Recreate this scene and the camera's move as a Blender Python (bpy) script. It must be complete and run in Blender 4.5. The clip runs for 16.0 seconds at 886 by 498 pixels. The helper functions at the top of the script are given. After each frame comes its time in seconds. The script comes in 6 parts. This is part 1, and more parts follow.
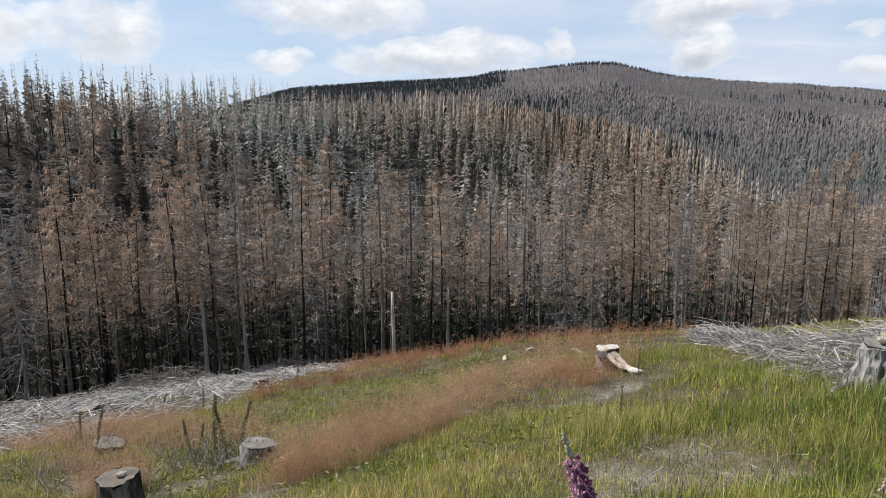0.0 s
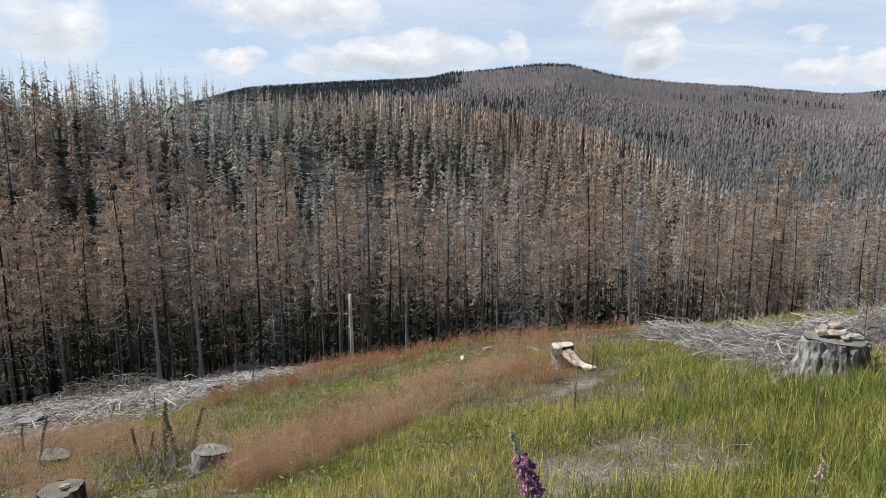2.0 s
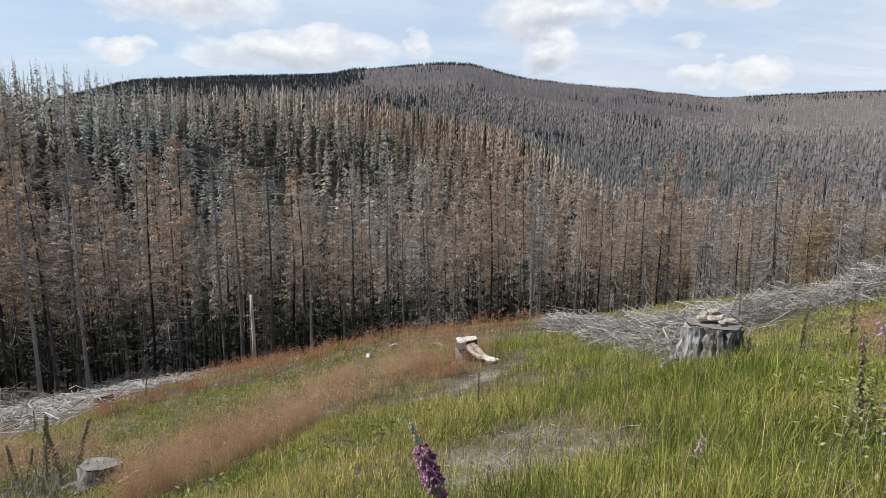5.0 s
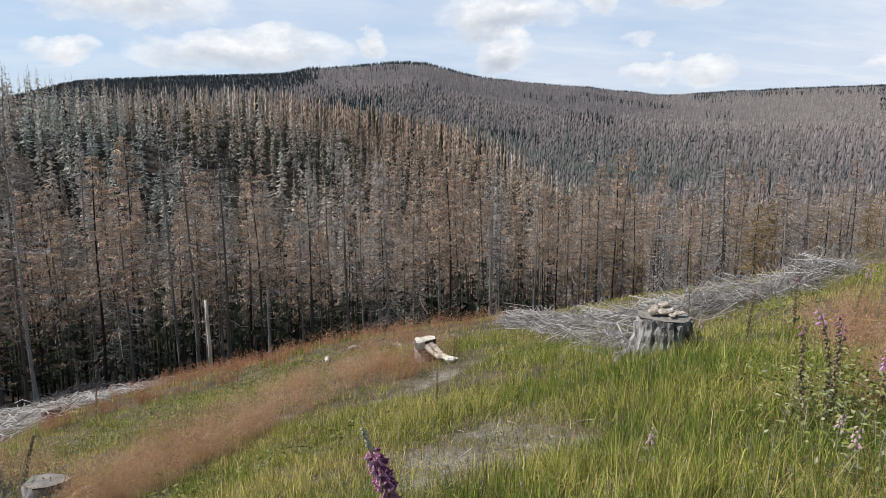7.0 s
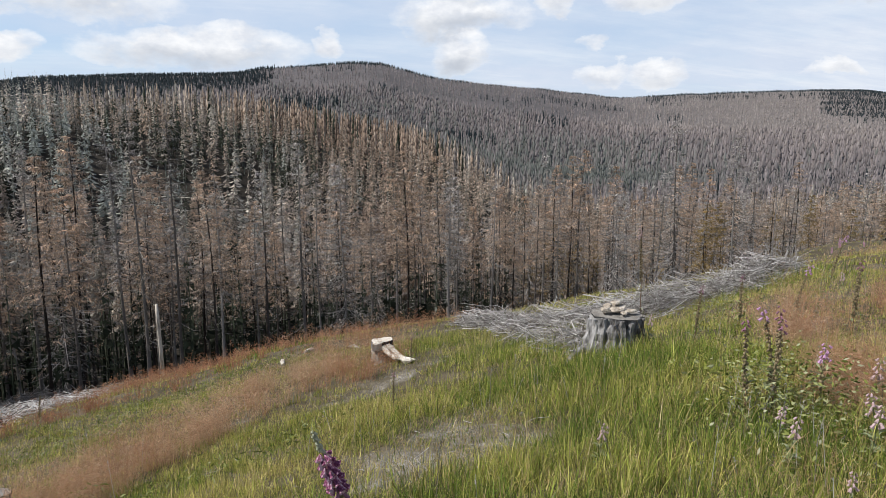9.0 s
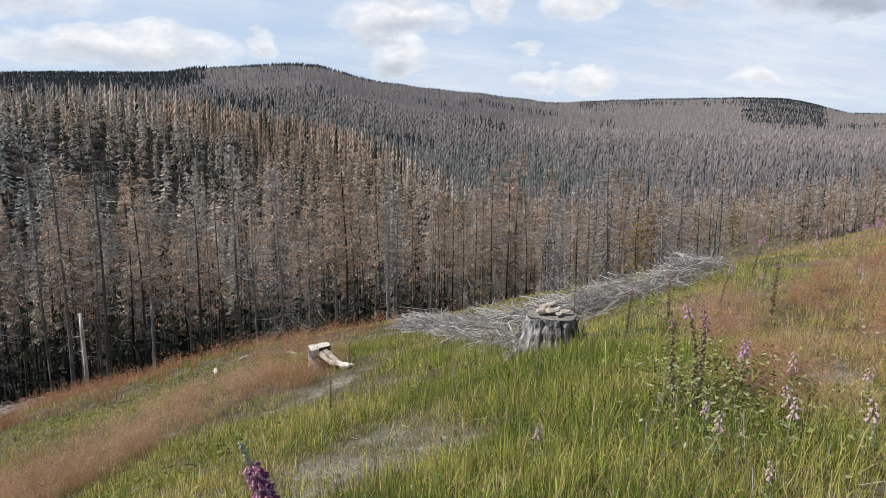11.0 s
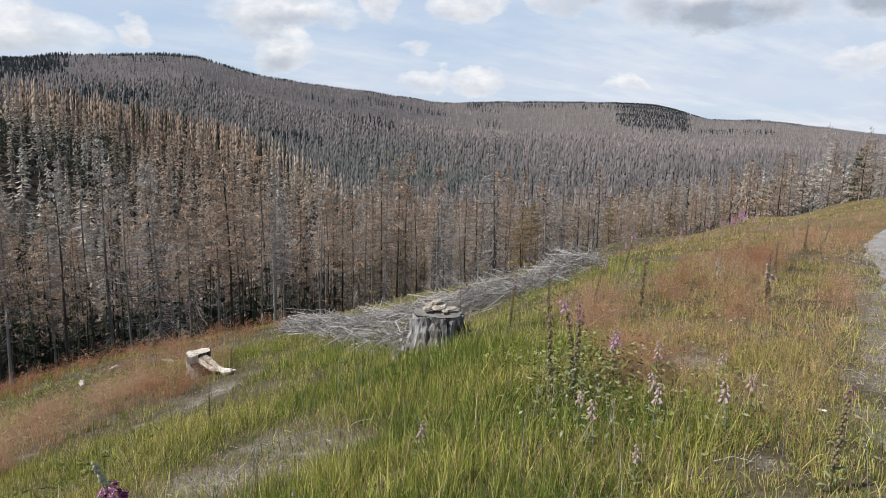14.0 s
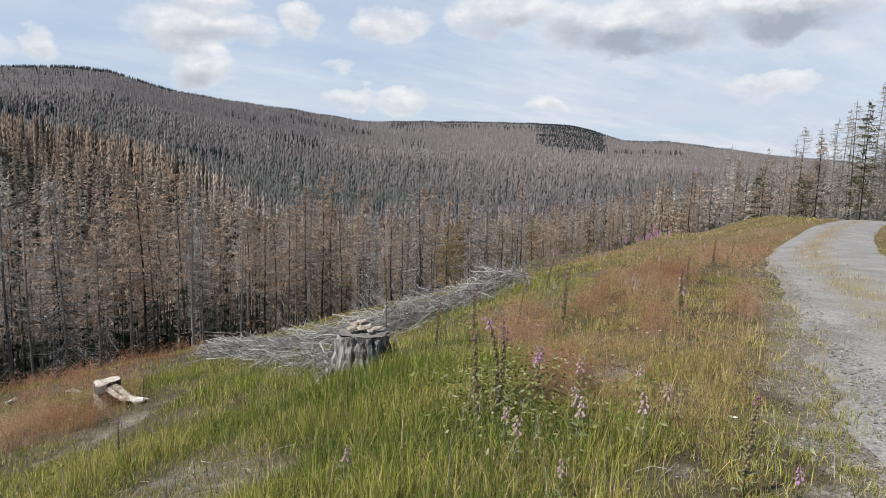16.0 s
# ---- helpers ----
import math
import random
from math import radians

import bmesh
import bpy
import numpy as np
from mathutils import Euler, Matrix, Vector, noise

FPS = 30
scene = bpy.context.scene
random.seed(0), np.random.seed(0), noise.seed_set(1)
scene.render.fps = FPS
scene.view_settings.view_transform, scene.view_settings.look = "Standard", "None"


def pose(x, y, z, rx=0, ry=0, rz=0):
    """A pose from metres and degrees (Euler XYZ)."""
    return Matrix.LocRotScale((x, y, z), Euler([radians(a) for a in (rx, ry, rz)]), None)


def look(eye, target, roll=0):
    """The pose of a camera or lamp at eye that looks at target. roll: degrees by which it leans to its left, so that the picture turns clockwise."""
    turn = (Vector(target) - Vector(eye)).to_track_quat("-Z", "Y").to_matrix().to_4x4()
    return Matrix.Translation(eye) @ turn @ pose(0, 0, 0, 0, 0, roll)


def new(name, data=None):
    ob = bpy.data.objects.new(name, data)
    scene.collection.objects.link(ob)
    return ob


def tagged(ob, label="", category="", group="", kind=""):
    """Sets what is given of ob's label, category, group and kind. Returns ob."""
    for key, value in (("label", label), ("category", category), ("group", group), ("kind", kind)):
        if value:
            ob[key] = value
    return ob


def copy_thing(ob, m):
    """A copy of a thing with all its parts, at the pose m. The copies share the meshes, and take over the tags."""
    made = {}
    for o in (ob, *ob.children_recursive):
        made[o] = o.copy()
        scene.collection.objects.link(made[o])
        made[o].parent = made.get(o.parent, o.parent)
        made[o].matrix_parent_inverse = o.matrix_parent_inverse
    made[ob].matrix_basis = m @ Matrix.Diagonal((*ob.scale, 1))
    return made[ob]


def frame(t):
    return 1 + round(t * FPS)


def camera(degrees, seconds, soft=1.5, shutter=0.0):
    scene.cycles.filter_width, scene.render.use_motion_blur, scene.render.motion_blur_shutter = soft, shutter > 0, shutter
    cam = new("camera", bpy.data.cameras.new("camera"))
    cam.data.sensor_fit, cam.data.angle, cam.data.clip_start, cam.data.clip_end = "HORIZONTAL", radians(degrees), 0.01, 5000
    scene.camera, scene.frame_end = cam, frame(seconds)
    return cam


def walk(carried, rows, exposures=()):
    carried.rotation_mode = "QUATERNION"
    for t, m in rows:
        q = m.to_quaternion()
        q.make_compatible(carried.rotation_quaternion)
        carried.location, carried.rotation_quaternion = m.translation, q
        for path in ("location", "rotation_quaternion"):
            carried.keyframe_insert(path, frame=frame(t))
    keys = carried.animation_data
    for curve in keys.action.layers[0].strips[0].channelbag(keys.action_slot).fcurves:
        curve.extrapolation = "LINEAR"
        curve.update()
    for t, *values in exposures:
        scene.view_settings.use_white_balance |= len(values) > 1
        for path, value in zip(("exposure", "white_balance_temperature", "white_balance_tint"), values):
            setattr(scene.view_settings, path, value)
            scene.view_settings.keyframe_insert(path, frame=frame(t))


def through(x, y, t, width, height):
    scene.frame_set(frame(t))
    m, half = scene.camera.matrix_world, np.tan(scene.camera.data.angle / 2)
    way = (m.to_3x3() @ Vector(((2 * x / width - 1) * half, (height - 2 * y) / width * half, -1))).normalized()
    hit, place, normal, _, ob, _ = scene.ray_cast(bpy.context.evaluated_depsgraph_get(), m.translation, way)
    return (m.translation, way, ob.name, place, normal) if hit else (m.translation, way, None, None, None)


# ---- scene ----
# camera: seconds, eye x y z, heading, pitch, roll (degrees)
PATH = [
    (0, 0.009, -0.000, 1.646, 0.00, -9.74, -0.01),
    (0.5, 0.025, -0.004, 1.642, 1.69, -9.70, -0.18),
    (1, 0.037, -0.007, 1.644, 2.74, -9.79, -0.12),
    (1.5, 0.043, -0.009, 1.644, 3.12, -9.86, -0.05),
    (2, 0.050, -0.009, 1.648, 3.77, -9.69, -0.01),
    (2.5, 0.056, -0.021, 1.644, 5.52, -9.18, 0.04),
    (3, 0.071, -0.030, 1.652, 7.82, -8.91, 0.29),
    (3.5, 0.068, -0.028, 1.646, 8.96, -8.84, 0.18),
    (4, 0.073, -0.028, 1.644, 9.76, -9.23, 0.25),
    (4.2, 0.070, -0.030, 1.640, 10.28, -9.46, 0.33),
    (6.5, 0.106, -0.031, 1.651, 15.25, -10.06, 0.18),
    (7, 0.116, -0.040, 1.656, 16.05, -9.93, -0.11),
    (7.5, 0.122, -0.050, 1.657, 17.12, -9.77, 0.05),
    (8, 0.127, -0.048, 1.660, 18.20, -9.87, 0.23),
    (8.5, 0.137, -0.050, 1.655, 19.05, -9.97, 0.26),
    (9, 0.141, -0.051, 1.655, 19.86, -9.85, 0.14),
    (11.3, 0.180, -0.051, 1.654, 26.50, -9.56, 0.47),
    (11.5, 0.183, -0.051, 1.655, 27.27, -9.57, 0.45),
    (12, 0.192, -0.065, 1.656, 28.49, -9.30, 0.88),
    (12.5, 0.203, -0.064, 1.657, 30.14, -9.38, 0.52),
    (13, 0.217, -0.044, 1.649, 32.30, -9.60, 1.16),
    (13.5, 0.226, -0.055, 1.654, 34.28, -9.66, 1.57),
    (14, 0.234, -0.057, 1.654, 35.24, -9.49, 1.46),
    (14.5, 0.254, -0.042, 1.648, 37.06, -9.42, 1.94),
    (15, 0.256, -0.008, 1.647, 38.39, -8.02, 1.52),
    (15.5, 0.257, -0.020, 1.644, 40.15, -8.00, 1.88),
    (16, 0.267, -0.037, 1.647, 41.88, -7.66, 1.76),
]
cam = camera(69.37, 16.0, soft=0.6)


def view(x, y, z, heading, pitch, roll):
    h, p = radians(heading), radians(pitch)
    way = Vector((math.sin(h) * math.cos(p), math.cos(h) * math.cos(p), math.sin(p)))
    eye = Vector((x, y, z))
    return look(eye, eye + way * 10, roll)


walk(cam, [(row[0], view(*row[1:])) for row in PATH], exposures=[(0.0, 0.10), (9.0, 0.10), (13.0, 0.06), (16.0, -0.04)])

# ---------------------------------------------------------------- sky and sun
SUN_AZ, SUN_EL = -76.0, 50.0   # degrees clockwise from +y
sun_data = bpy.data.lights.new("sun", "SUN")
sun_data.energy, sun_data.angle, sun_data.color = 5.0, radians(0.6), (1.0, 0.96, 0.90)
sun = new("sun", sun_data)
sun_dir = Vector((math.sin(radians(SUN_AZ)) * math.cos(radians(SUN_EL)),
                  math.cos(radians(SUN_AZ)) * math.cos(radians(SUN_EL)), math.sin(radians(SUN_EL))))
sun.matrix_world = look(sun_dir * 300, (0, 0, 0))


class Nodes:
    """Short-hand for wiring node trees."""

    def __init__(self, tree):
        self.t = tree

    def add(self, kind, ins={}):
        n = self.t.nodes.new(kind)
        for k, v in ins.items():
            if isinstance(v, bpy.types.NodeSocket):
                self.t.links.new(v, n.inputs[k])
            else:
                n.inputs[k].default_value = v
        return n

    def math(self, op, a, b=0.0, clamp=False):
        n = self.add("ShaderNodeMath", {0: a, 1: b})
        n.operation, n.use_clamp = op, clamp
        return n.outputs[0]

    def vmath(self, op, a, b=(0, 0, 0)):
        n = self.add("ShaderNodeVectorMath", {0: a, 1: b})
        n.operation = op
        return n.outputs["Value"] if op in ("LENGTH", "DISTANCE", "DOT_PRODUCT") else n.outputs[0]

    def ramp(self, fac, *stops):
        n = self.add("ShaderNodeValToRGB", {0: fac})
        e = n.color_ramp.elements
        while len(e) < len(stops):
            e.new(0.5)
        for el, (p, c) in zip(e, stops):
            el.position = p
            el.color = (*c, 1) if len(c) == 3 else c
        return n.outputs[0]

    def mix(self, fac, a, b, blend="MIX"):
        n = self.add("ShaderNodeMix", {0: fac})
        n.data_type, n.blend_type = "RGBA", blend
        for i, v in ((6, a), (7, b)):
            if isinstance(v, bpy.types.NodeSocket):
                self.t.links.new(v, n.inputs[i])
            else:
                n.inputs[i].default_value = (*v, 1)
        return n.outputs[2]

    def noise(self, vec, scale, detail=3.0, rough=0.55, out=0):
        return self.add("ShaderNodeTexNoise", {"Vector": vec, "Scale": scale, "Detail": detail, "Roughness": rough}).outputs[out]


def make_world():
    w = bpy.data.worlds.new("sky")
    scene.world = w
    w.use_nodes = True
    w.node_tree.nodes.clear()
    n = Nodes(w.node_tree)
    sky = n.add("ShaderNodeTexSky")
    sky.sky_type, sky.sun_disc, sky.sun_elevation, sky.sun_rotation = "NISHITA", False, radians(SUN_EL), radians(SUN_AZ)
    sky.dust_density, sky.altitude = 1.2, 600.0
    way = n.add("ShaderNodeTexCoord").outputs["Generated"]
    x, y, z = n.add("ShaderNodeSeparateXYZ", {0: way}).outputs
    zz = n.math("ADD", n.math("MAXIMUM", z, 0.0), 0.10)
    flat = n.add("ShaderNodeCombineXYZ", {0: n.math("DIVIDE", x, zz), 1: n.math("DIVIDE", y, zz), 2: 0.0}).outputs[0]
    # thin high veil, denser low in the sky and towards the east
    veil = n.noise(flat, 0.5, 7.0, 0.62)
    veil = n.math("ADD", veil, n.math("MULTIPLY", x, 0.20))
    veil = n.ramp(veil, (0.36, (0.22,) * 3), (0.70, (1.0,) * 3))
    low = n.math("SUBTRACT", 1.0, n.math("MULTIPLY", n.math("MAXIMUM", n.math("SUBTRACT", z, 0.2), 0.0), 2.4), clamp=True)
    veil = n.math("MULTIPLY", veil, n.math("ADD", n.math("MULTIPLY", low, 0.83), 0.08), clamp=True)
    # heaped clouds: bearing, height, half width, half height (degrees), greyness of the underside
    heaps = [(-27, 8.3, 4.6, 2.1, 0.3), (-33, 7.8, 2.2, 1.8, 0.2), (-9.4, 10.7, 8.0, 1.9, 0.3), (-14.2, 6.3, 2.6, 1.0, 0.2), (-0.5, 7.0, 9.0, 1.6, 0.5), (9.8, 7.7, 1.5, 1.1, 0.2),
             (21.5, 9.9, 6.2, 1.4, 0.5), (21.2, 7.1, 2.1, 1.7, 0.6), (33.4, 5.1, 2.4, 0.9, 0.2), (37.8, 5.0, 2.4, 1.0, 0.3), (22, 12.0, 3.2, 1.2, 0.2), (29.2, 11.7, 2.1, 1.1, 0.2),
             (36.8, 11.7, 3.2, 1.5, 0.3), (46.5, 12.8, 5.2, 1.7, 0.5), (57.4, 11.6, 8.6, 2.1, 1.0), (69, 12.6, 6.5, 2.0, 1.0), (68.1, 7.0, 2.6, 0.9, 0.3),
             (32.3, 8.0, 1.1, 0.6, 0.1), (50, 4.6, 2.0, 0.5, 0.2), (-50, 9.0, 7.0, 2.0, 0.4), (88, 11.0, 9.0, 2.5, 0.7), (-80, 14.0, 9.0, 3.0, 0.5), (120, 13.0, 11.0, 3.0, 0.6)]
    puff = n.vmath("MULTIPLY", way, (1.0, 1.0, 1.7))
    wob = n.noise(puff, 9.0, 7.0, 0.6, out=1)
    wob = n.vmath("SCALE", n.vmath("SUBTRACT", wob, (0.5, 0.5, 0.5)))
    wob.node.inputs["Scale"].default_value = 0.085
    bent = n.vmath("ADD", way, wob)
    bx, by, bz = n.add("ShaderNodeSeparateXYZ", {0: bent}).outputs
    az = n.math("ARCTAN2", bx, by)
    heap, shade = None, None
    for a, e, wa, he, grey in heaps:
        da = n.math("DIVIDE", n.math("SUBTRACT", az, radians(a)), radians(wa * 1.1))
        de = n.math("DIVIDE", n.math("SUBTRACT", bz, math.sin(radians(e))), radians(he * 1.25))
        q = n.math("ADD", n.math("MULTIPLY", da, da), n.math("MULTIPLY", de, de))
        body = n.math("SUBTRACT", 1.0, q, clamp=True)
        heap = body if heap is None else n.math("MAXIMUM", heap, body)
        lo = n.math("MULTIPLY", body, n.math("SUBTRACT", 0.45 * grey, n.math("MULTIPLY", de, 2.4 * grey)), clamp=True)
        shade = lo if shade is None else n.math("MAXIMUM", shade, lo)
    fluff = n.noise(puff, 16.0, 8.0, 0.62)
    heap = n.math("MULTIPLY", heap, n.math("SUBTRACT", n.math("MULTIPLY", fluff, 3.0), 0.7))
    heap = n.ramp(heap, (0.03, (0, 0, 0)), (0.24, (0.5,) * 3), (0.65, (0.97,) * 3))
    billow = n.ramp(n.noise(puff, 22.0, 6.0, 0.6), (0.38, (6.9, 7.2, 7.8)), (0.6, (8.7, 8.8, 9.0)))
    cloud = n.mix(shade, billow, (3.9, 4.35, 5.1))
    pale = n.mix(fluff, (5.5, 6.2, 7.6), (6.8, 7.3, 8.2))
    streak = n.noise(n.vmath("MULTIPLY", flat, (0.45, 1.3, 1.0)), 1.1, 8.0, 0.66)
    streak = n.ramp(streak, (0.47, (0, 0, 0)), (0.68, (0.75,) * 3))
    pale = n.mix(n.math("MULTIPLY", streak, low), pale, (8.3, 8.5, 8.8))
    base = n.mix(veil, n.mix(n.math("MULTIPLY", low, 0.5), sky.outputs[0], (5.0, 6.8, 9.4)), pale)
    col = n.mix(heap, base, cloud)
    bg = n.add("ShaderNodeBackground", {0: col, 1: 0.105})
    out = n.add("ShaderNodeOutputWorld")
    w.node_tree.links.new(bg.outputs[0], out.inputs[0])


make_world()


# ---------------------------------------------------------------- materials
def material(name, rough=0.9, spec=0.2):
    m = bpy.data.materials.new(name)
    m.use_nodes = True
    n = Nodes(m.node_tree)
    b = m.node_tree.nodes["Principled BSDF"]
    b.inputs["Roughness"].default_value = rough
    b.inputs["Specular IOR Level"].default_value = spec
    return m, n, b


def link(m, a, b):
    m.node_tree.links.new(a, b)


def varied(name, stops, scale=3.0, fine=40.0, rough=0.9, bump=0.3, spec=0.2, depth=0.01, stretch=(1, 1, 1)):
    """Colour from two scales of noise in object space, with relief."""
    m, n, b = material(name, rough, spec)
    pos = n.add("ShaderNodeTexCoord").outputs["Object"]
    pos = n.vmath("MULTIPLY", pos, stretch)
    big, small = n.noise(pos, scale, 4.0), n.noise(pos, fine, 3.0)
    f = n.math("ADD", n.math("MULTIPLY", big, 0.6), n.math("MULTIPLY", small, 0.4))
    link(m, n.ramp(f, *stops), b.inputs["Base Color"])
    bp = n.add("ShaderNodeBump", {"Strength": bump, "Distance": depth, "Height": small})
    link(m, bp.outputs[0], b.inputs["Normal"])
    return m


def bleached(n, colour):
    """Each twig or blade a little more or less bleached than its neighbours; low boughs also darkened for shade."""
    att = n.add("ShaderNodeAttribute")
    att.attribute_name = "bleach"
    grey = n.add("ShaderNodeCombineXYZ", {0: att.outputs["Fac"], 1: att.outputs["Fac"], 2: att.outputs["Fac"]}).outputs[0]
    return n.mix(1.0, colour, grey, "MULTIPLY")


def toned(name, stops, rough=0.95, through=0.0, bleach=False):
    """Colour by each plant's own tone, with slow drift over the ground."""
    m, n, b = material(name, rough, 0.1)
    att = n.add("ShaderNodeAttribute")
    att.attribute_name = "tone"
    tone = att.outputs["Fac"]
    pos = n.add("ShaderNodeNewGeometry").outputs["Position"]
    f = n.math("ADD", tone, n.math("MULTIPLY", n.math("SUBTRACT", n.noise(pos, 2.6, 3.0), 0.5), 0.22), clamp=True)
    c = n.ramp(f, *stops)
    if bleach:
        c = bleached(n, c)
    link(m, c, b.inputs["Base Color"])
    if through:
        t = n.add("ShaderNodeBsdfTranslucent", {0: c})
        mx = n.add("ShaderNodeMixShader", {0: through, 1: b.outputs[0], 2: t.outputs[0]})
        link(m, mx.outputs[0], m.node_tree.nodes["Material Output"].inputs[0])
    return m


def twig_by_object(name, stops, through=0.0, bleach=False):
    """Bark and twig colour that differs from tree to tree."""
    m, n, b = material(name, 0.95, 0.1)
    rnd = n.add("ShaderNodeObjectInfo").outputs["Random"]
    pos = n.add("ShaderNodeTexCoord").outputs["Object"]
    f = n.math("ADD", n.math("MULTIPLY", rnd, 0.7), n.math("MULTIPLY", n.noise(pos, 1.1, 4.0), 0.35))
    f = n.math("ADD", f, n.math("MULTIPLY", n.math("SUBTRACT", n.noise(pos, 14.0, 2.0), 0.5), 0.25), clamp=True)
    c = n.ramp(f, *stops)
    if bleach:
        c = bleached(n, c)
    link(m, c, b.inputs["Base Color"])
    if through:
        t = n.add("ShaderNodeBsdfTranslucent", {0: c})
        mx = n.add("ShaderNodeMixShader", {0: through, 1: b.outputs[0], 2: t.outputs[0]})
        link(m, mx.outputs[0], m.node_tree.nodes["Material Output"].inputs[0])
    return m


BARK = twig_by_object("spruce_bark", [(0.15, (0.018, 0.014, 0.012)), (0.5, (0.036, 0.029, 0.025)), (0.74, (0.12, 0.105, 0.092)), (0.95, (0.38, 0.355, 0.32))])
# bleached dead bark, its paleness also standing in for sun on the trunks
GREY_BARK = twig_by_object("bleached_sunlit_bark", [(0.15, (0.06, 0.052, 0.046)), (0.5, (0.17, 0.155, 0.14)), (0.95, (0.35, 0.33, 0.305))])
BROWN_TWIG = twig_by_object("brown_twigs", [(0.1, (0.42, 0.335, 0.265)), (0.5, (0.46, 0.345, 0.255)), (0.9, (0.44, 0.305, 0.21))], 0.4, True)
GREY_TWIG = twig_by_object("grey_twigs", [(0.1, (0.24, 0.215, 0.195)), (0.5, (0.36, 0.335, 0.31)), (0.9, (0.46, 0.44, 0.42))], 0.0, True)
OCHRE_TWIG = twig_by_object("ochre_needles", [(0.1, (0.24, 0.17, 0.07)), (0.9, (0.33, 0.23, 0.09))], 0.2, True)
LIVE_TWIG = twig_by_object("living_needles", [(0.1, (0.035, 0.046, 0.02)), (0.5, (0.08, 0.085, 0.03)), (0.9, (0.13, 0.125, 0.05))], 0.0, True)
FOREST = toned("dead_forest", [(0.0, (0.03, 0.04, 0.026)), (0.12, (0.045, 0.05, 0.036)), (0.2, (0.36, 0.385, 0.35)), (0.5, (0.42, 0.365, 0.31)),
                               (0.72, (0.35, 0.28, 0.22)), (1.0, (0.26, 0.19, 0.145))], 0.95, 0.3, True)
# distance haze is painted in: bluish greys, and translucency to soften contrast
HAZED_FOREST = toned("far_forest", [(0.0, (0.024, 0.037, 0.04)), (0.15, (0.05, 0.06, 0.068)), (0.3, (0.17, 0.183, 0.168)), (0.6, (0.235, 0.213, 0.214)), (0.75, (0.27, 0.238, 0.236)), (1.0, (0.34, 0.305, 0.288))], 0.95, 0.45, True)
GREEN_GRASS = toned("green_grass", [(0.0, (0.11, 0.175, 0.03)), (0.3, (0.315, 0.35, 0.07)), (0.62, (0.48, 0.435, 0.13)), (1.0, (0.58, 0.47, 0.21))], 0.6, 0.35, True)
RED_GRASS = toned("red_fescue", [(0.0, (0.35, 0.15, 0.085)), (0.35, (0.45, 0.255, 0.145)), (0.7, (0.53, 0.355, 0.225)), (1.0, (0.60, 0.46, 0.30))], 0.8, 0.35, True)
DRY_GRASS = toned("dry_grass", [(0.0, (0.25, 0.20, 0.085)), (0.5, (0.43, 0.33, 0.15)), (1.0, (0.57, 0.47, 0.27))], 0.8, 0.3, True)
LITTER = toned("bleached_branches", [(0.0, (0.10, 0.085, 0.075)), (0.4, (0.33, 0.31, 0.29)), (1.0, (0.68, 0.66, 0.635))], 0.85)


# ---------------------------------------------------------------- lie of the land
# b runs down the slope (bearing -28), a along it towards the bend of the road (bearing 62)
def to_ab(x, y):
    return 0.883 * x + 0.469 * y, -0.469 * x + 0.883 * y


def from_ab(a, b):
    return 0.883 * a - 0.469 * b, 0.469 * a + 0.883 * b


_bs = np.linspace(-10, 130, 1401)
_sl = np.interp(_bs, [-10, 0, 1.5, 4, 7, 14, 20, 40, 70, 90], [0.0, 0.03, 0.2, 0.35, 0.32, 0.31, 0.33, 0.34, 0.25, 0.0])
_dr = np.cumsum(_sl) * 0.1
_dr = _dr - np.interp(0.0, _bs, _dr)

AZ = np.array([-180, -110, -70, -40, -25, -15, -7, 1, 6, 10.5, 15, 21, 25, 30, 37, 45, 60, 75, 95, 130, 180.0])
VALLEY = np.array([10, 4, -16, -21, -22, -22.5, -23, -24, -24, -24.5, -25, -26, -26.5, -27, -26, -22, -12, -5, -2, 4, 10.0])
CREST_R = np.array([160, 150, 125, 120, 130, 170, 210, 235, 250, 265, 280, 295, 300, 300, 300, 300, 300, 300, 250, 200, 160.0])
CREST_Z = np.array([24, 18, 4, 0.8, 1.8, 2.6, 2.6, 4.6, 3.6, 1.6, -2.0, -9.5, -18, -27, -28.5, -29, -26, -17, -6, 12, 24.0])
DIP_Z = np.array([24, 14, 2, -6, -12, -16, -18, -19, -20, -22, -24, -28, -29, -29, -27, -24, -20, -13, -6, 12, 24.0])
FAR_R = np.array([900, 1000, 1100, 1200, 1200, 1200, 1200, 1170, 1150, 1150, 1150, 1150, 1180, 1250, 1450, 1700, 2000, 2100, 1800, 1200, 900.0])
SKY_AZ = np.array([-180, -110, -70, -40, -22, -16, -13, -9, -4, 0, 3, 4.5, 7, 10, 14.6, 17.4, 20, 24, 28, 31.5, 34.8, 38.5, 45, 50, 53, 55.2, 57, 61, 64, 66, 69, 75, 95, 130, 180.0])
SKY_EL = np.array([3.0, 2.0, 1.0, 1.0, 1.6, 3.3, 4.2, 4.55, 4.9, 5.1, 5.3, 5.75, 5.95, 6.25, 6.4, 5.55, 5.1, 4.65, 4.3, 3.85, 3.4, 3.55, 3.65, 3.65, 3.5, 2.95, 2.35, 2.35, 1.95, 1.8, 1.4, 1.0, 1.5, 2.5, 3.0])


def smooth(e0, e1, v):
    t = np.clip((v - e0) / (e1 - e0), 0, 1)
    return t * t * (3 - 2 * t)


def az_curve(az, table):
    return (np.interp(az - 3, AZ, table) + np.interp(az, AZ, table) * 2 + np.interp(az + 3, AZ, table)) / 4


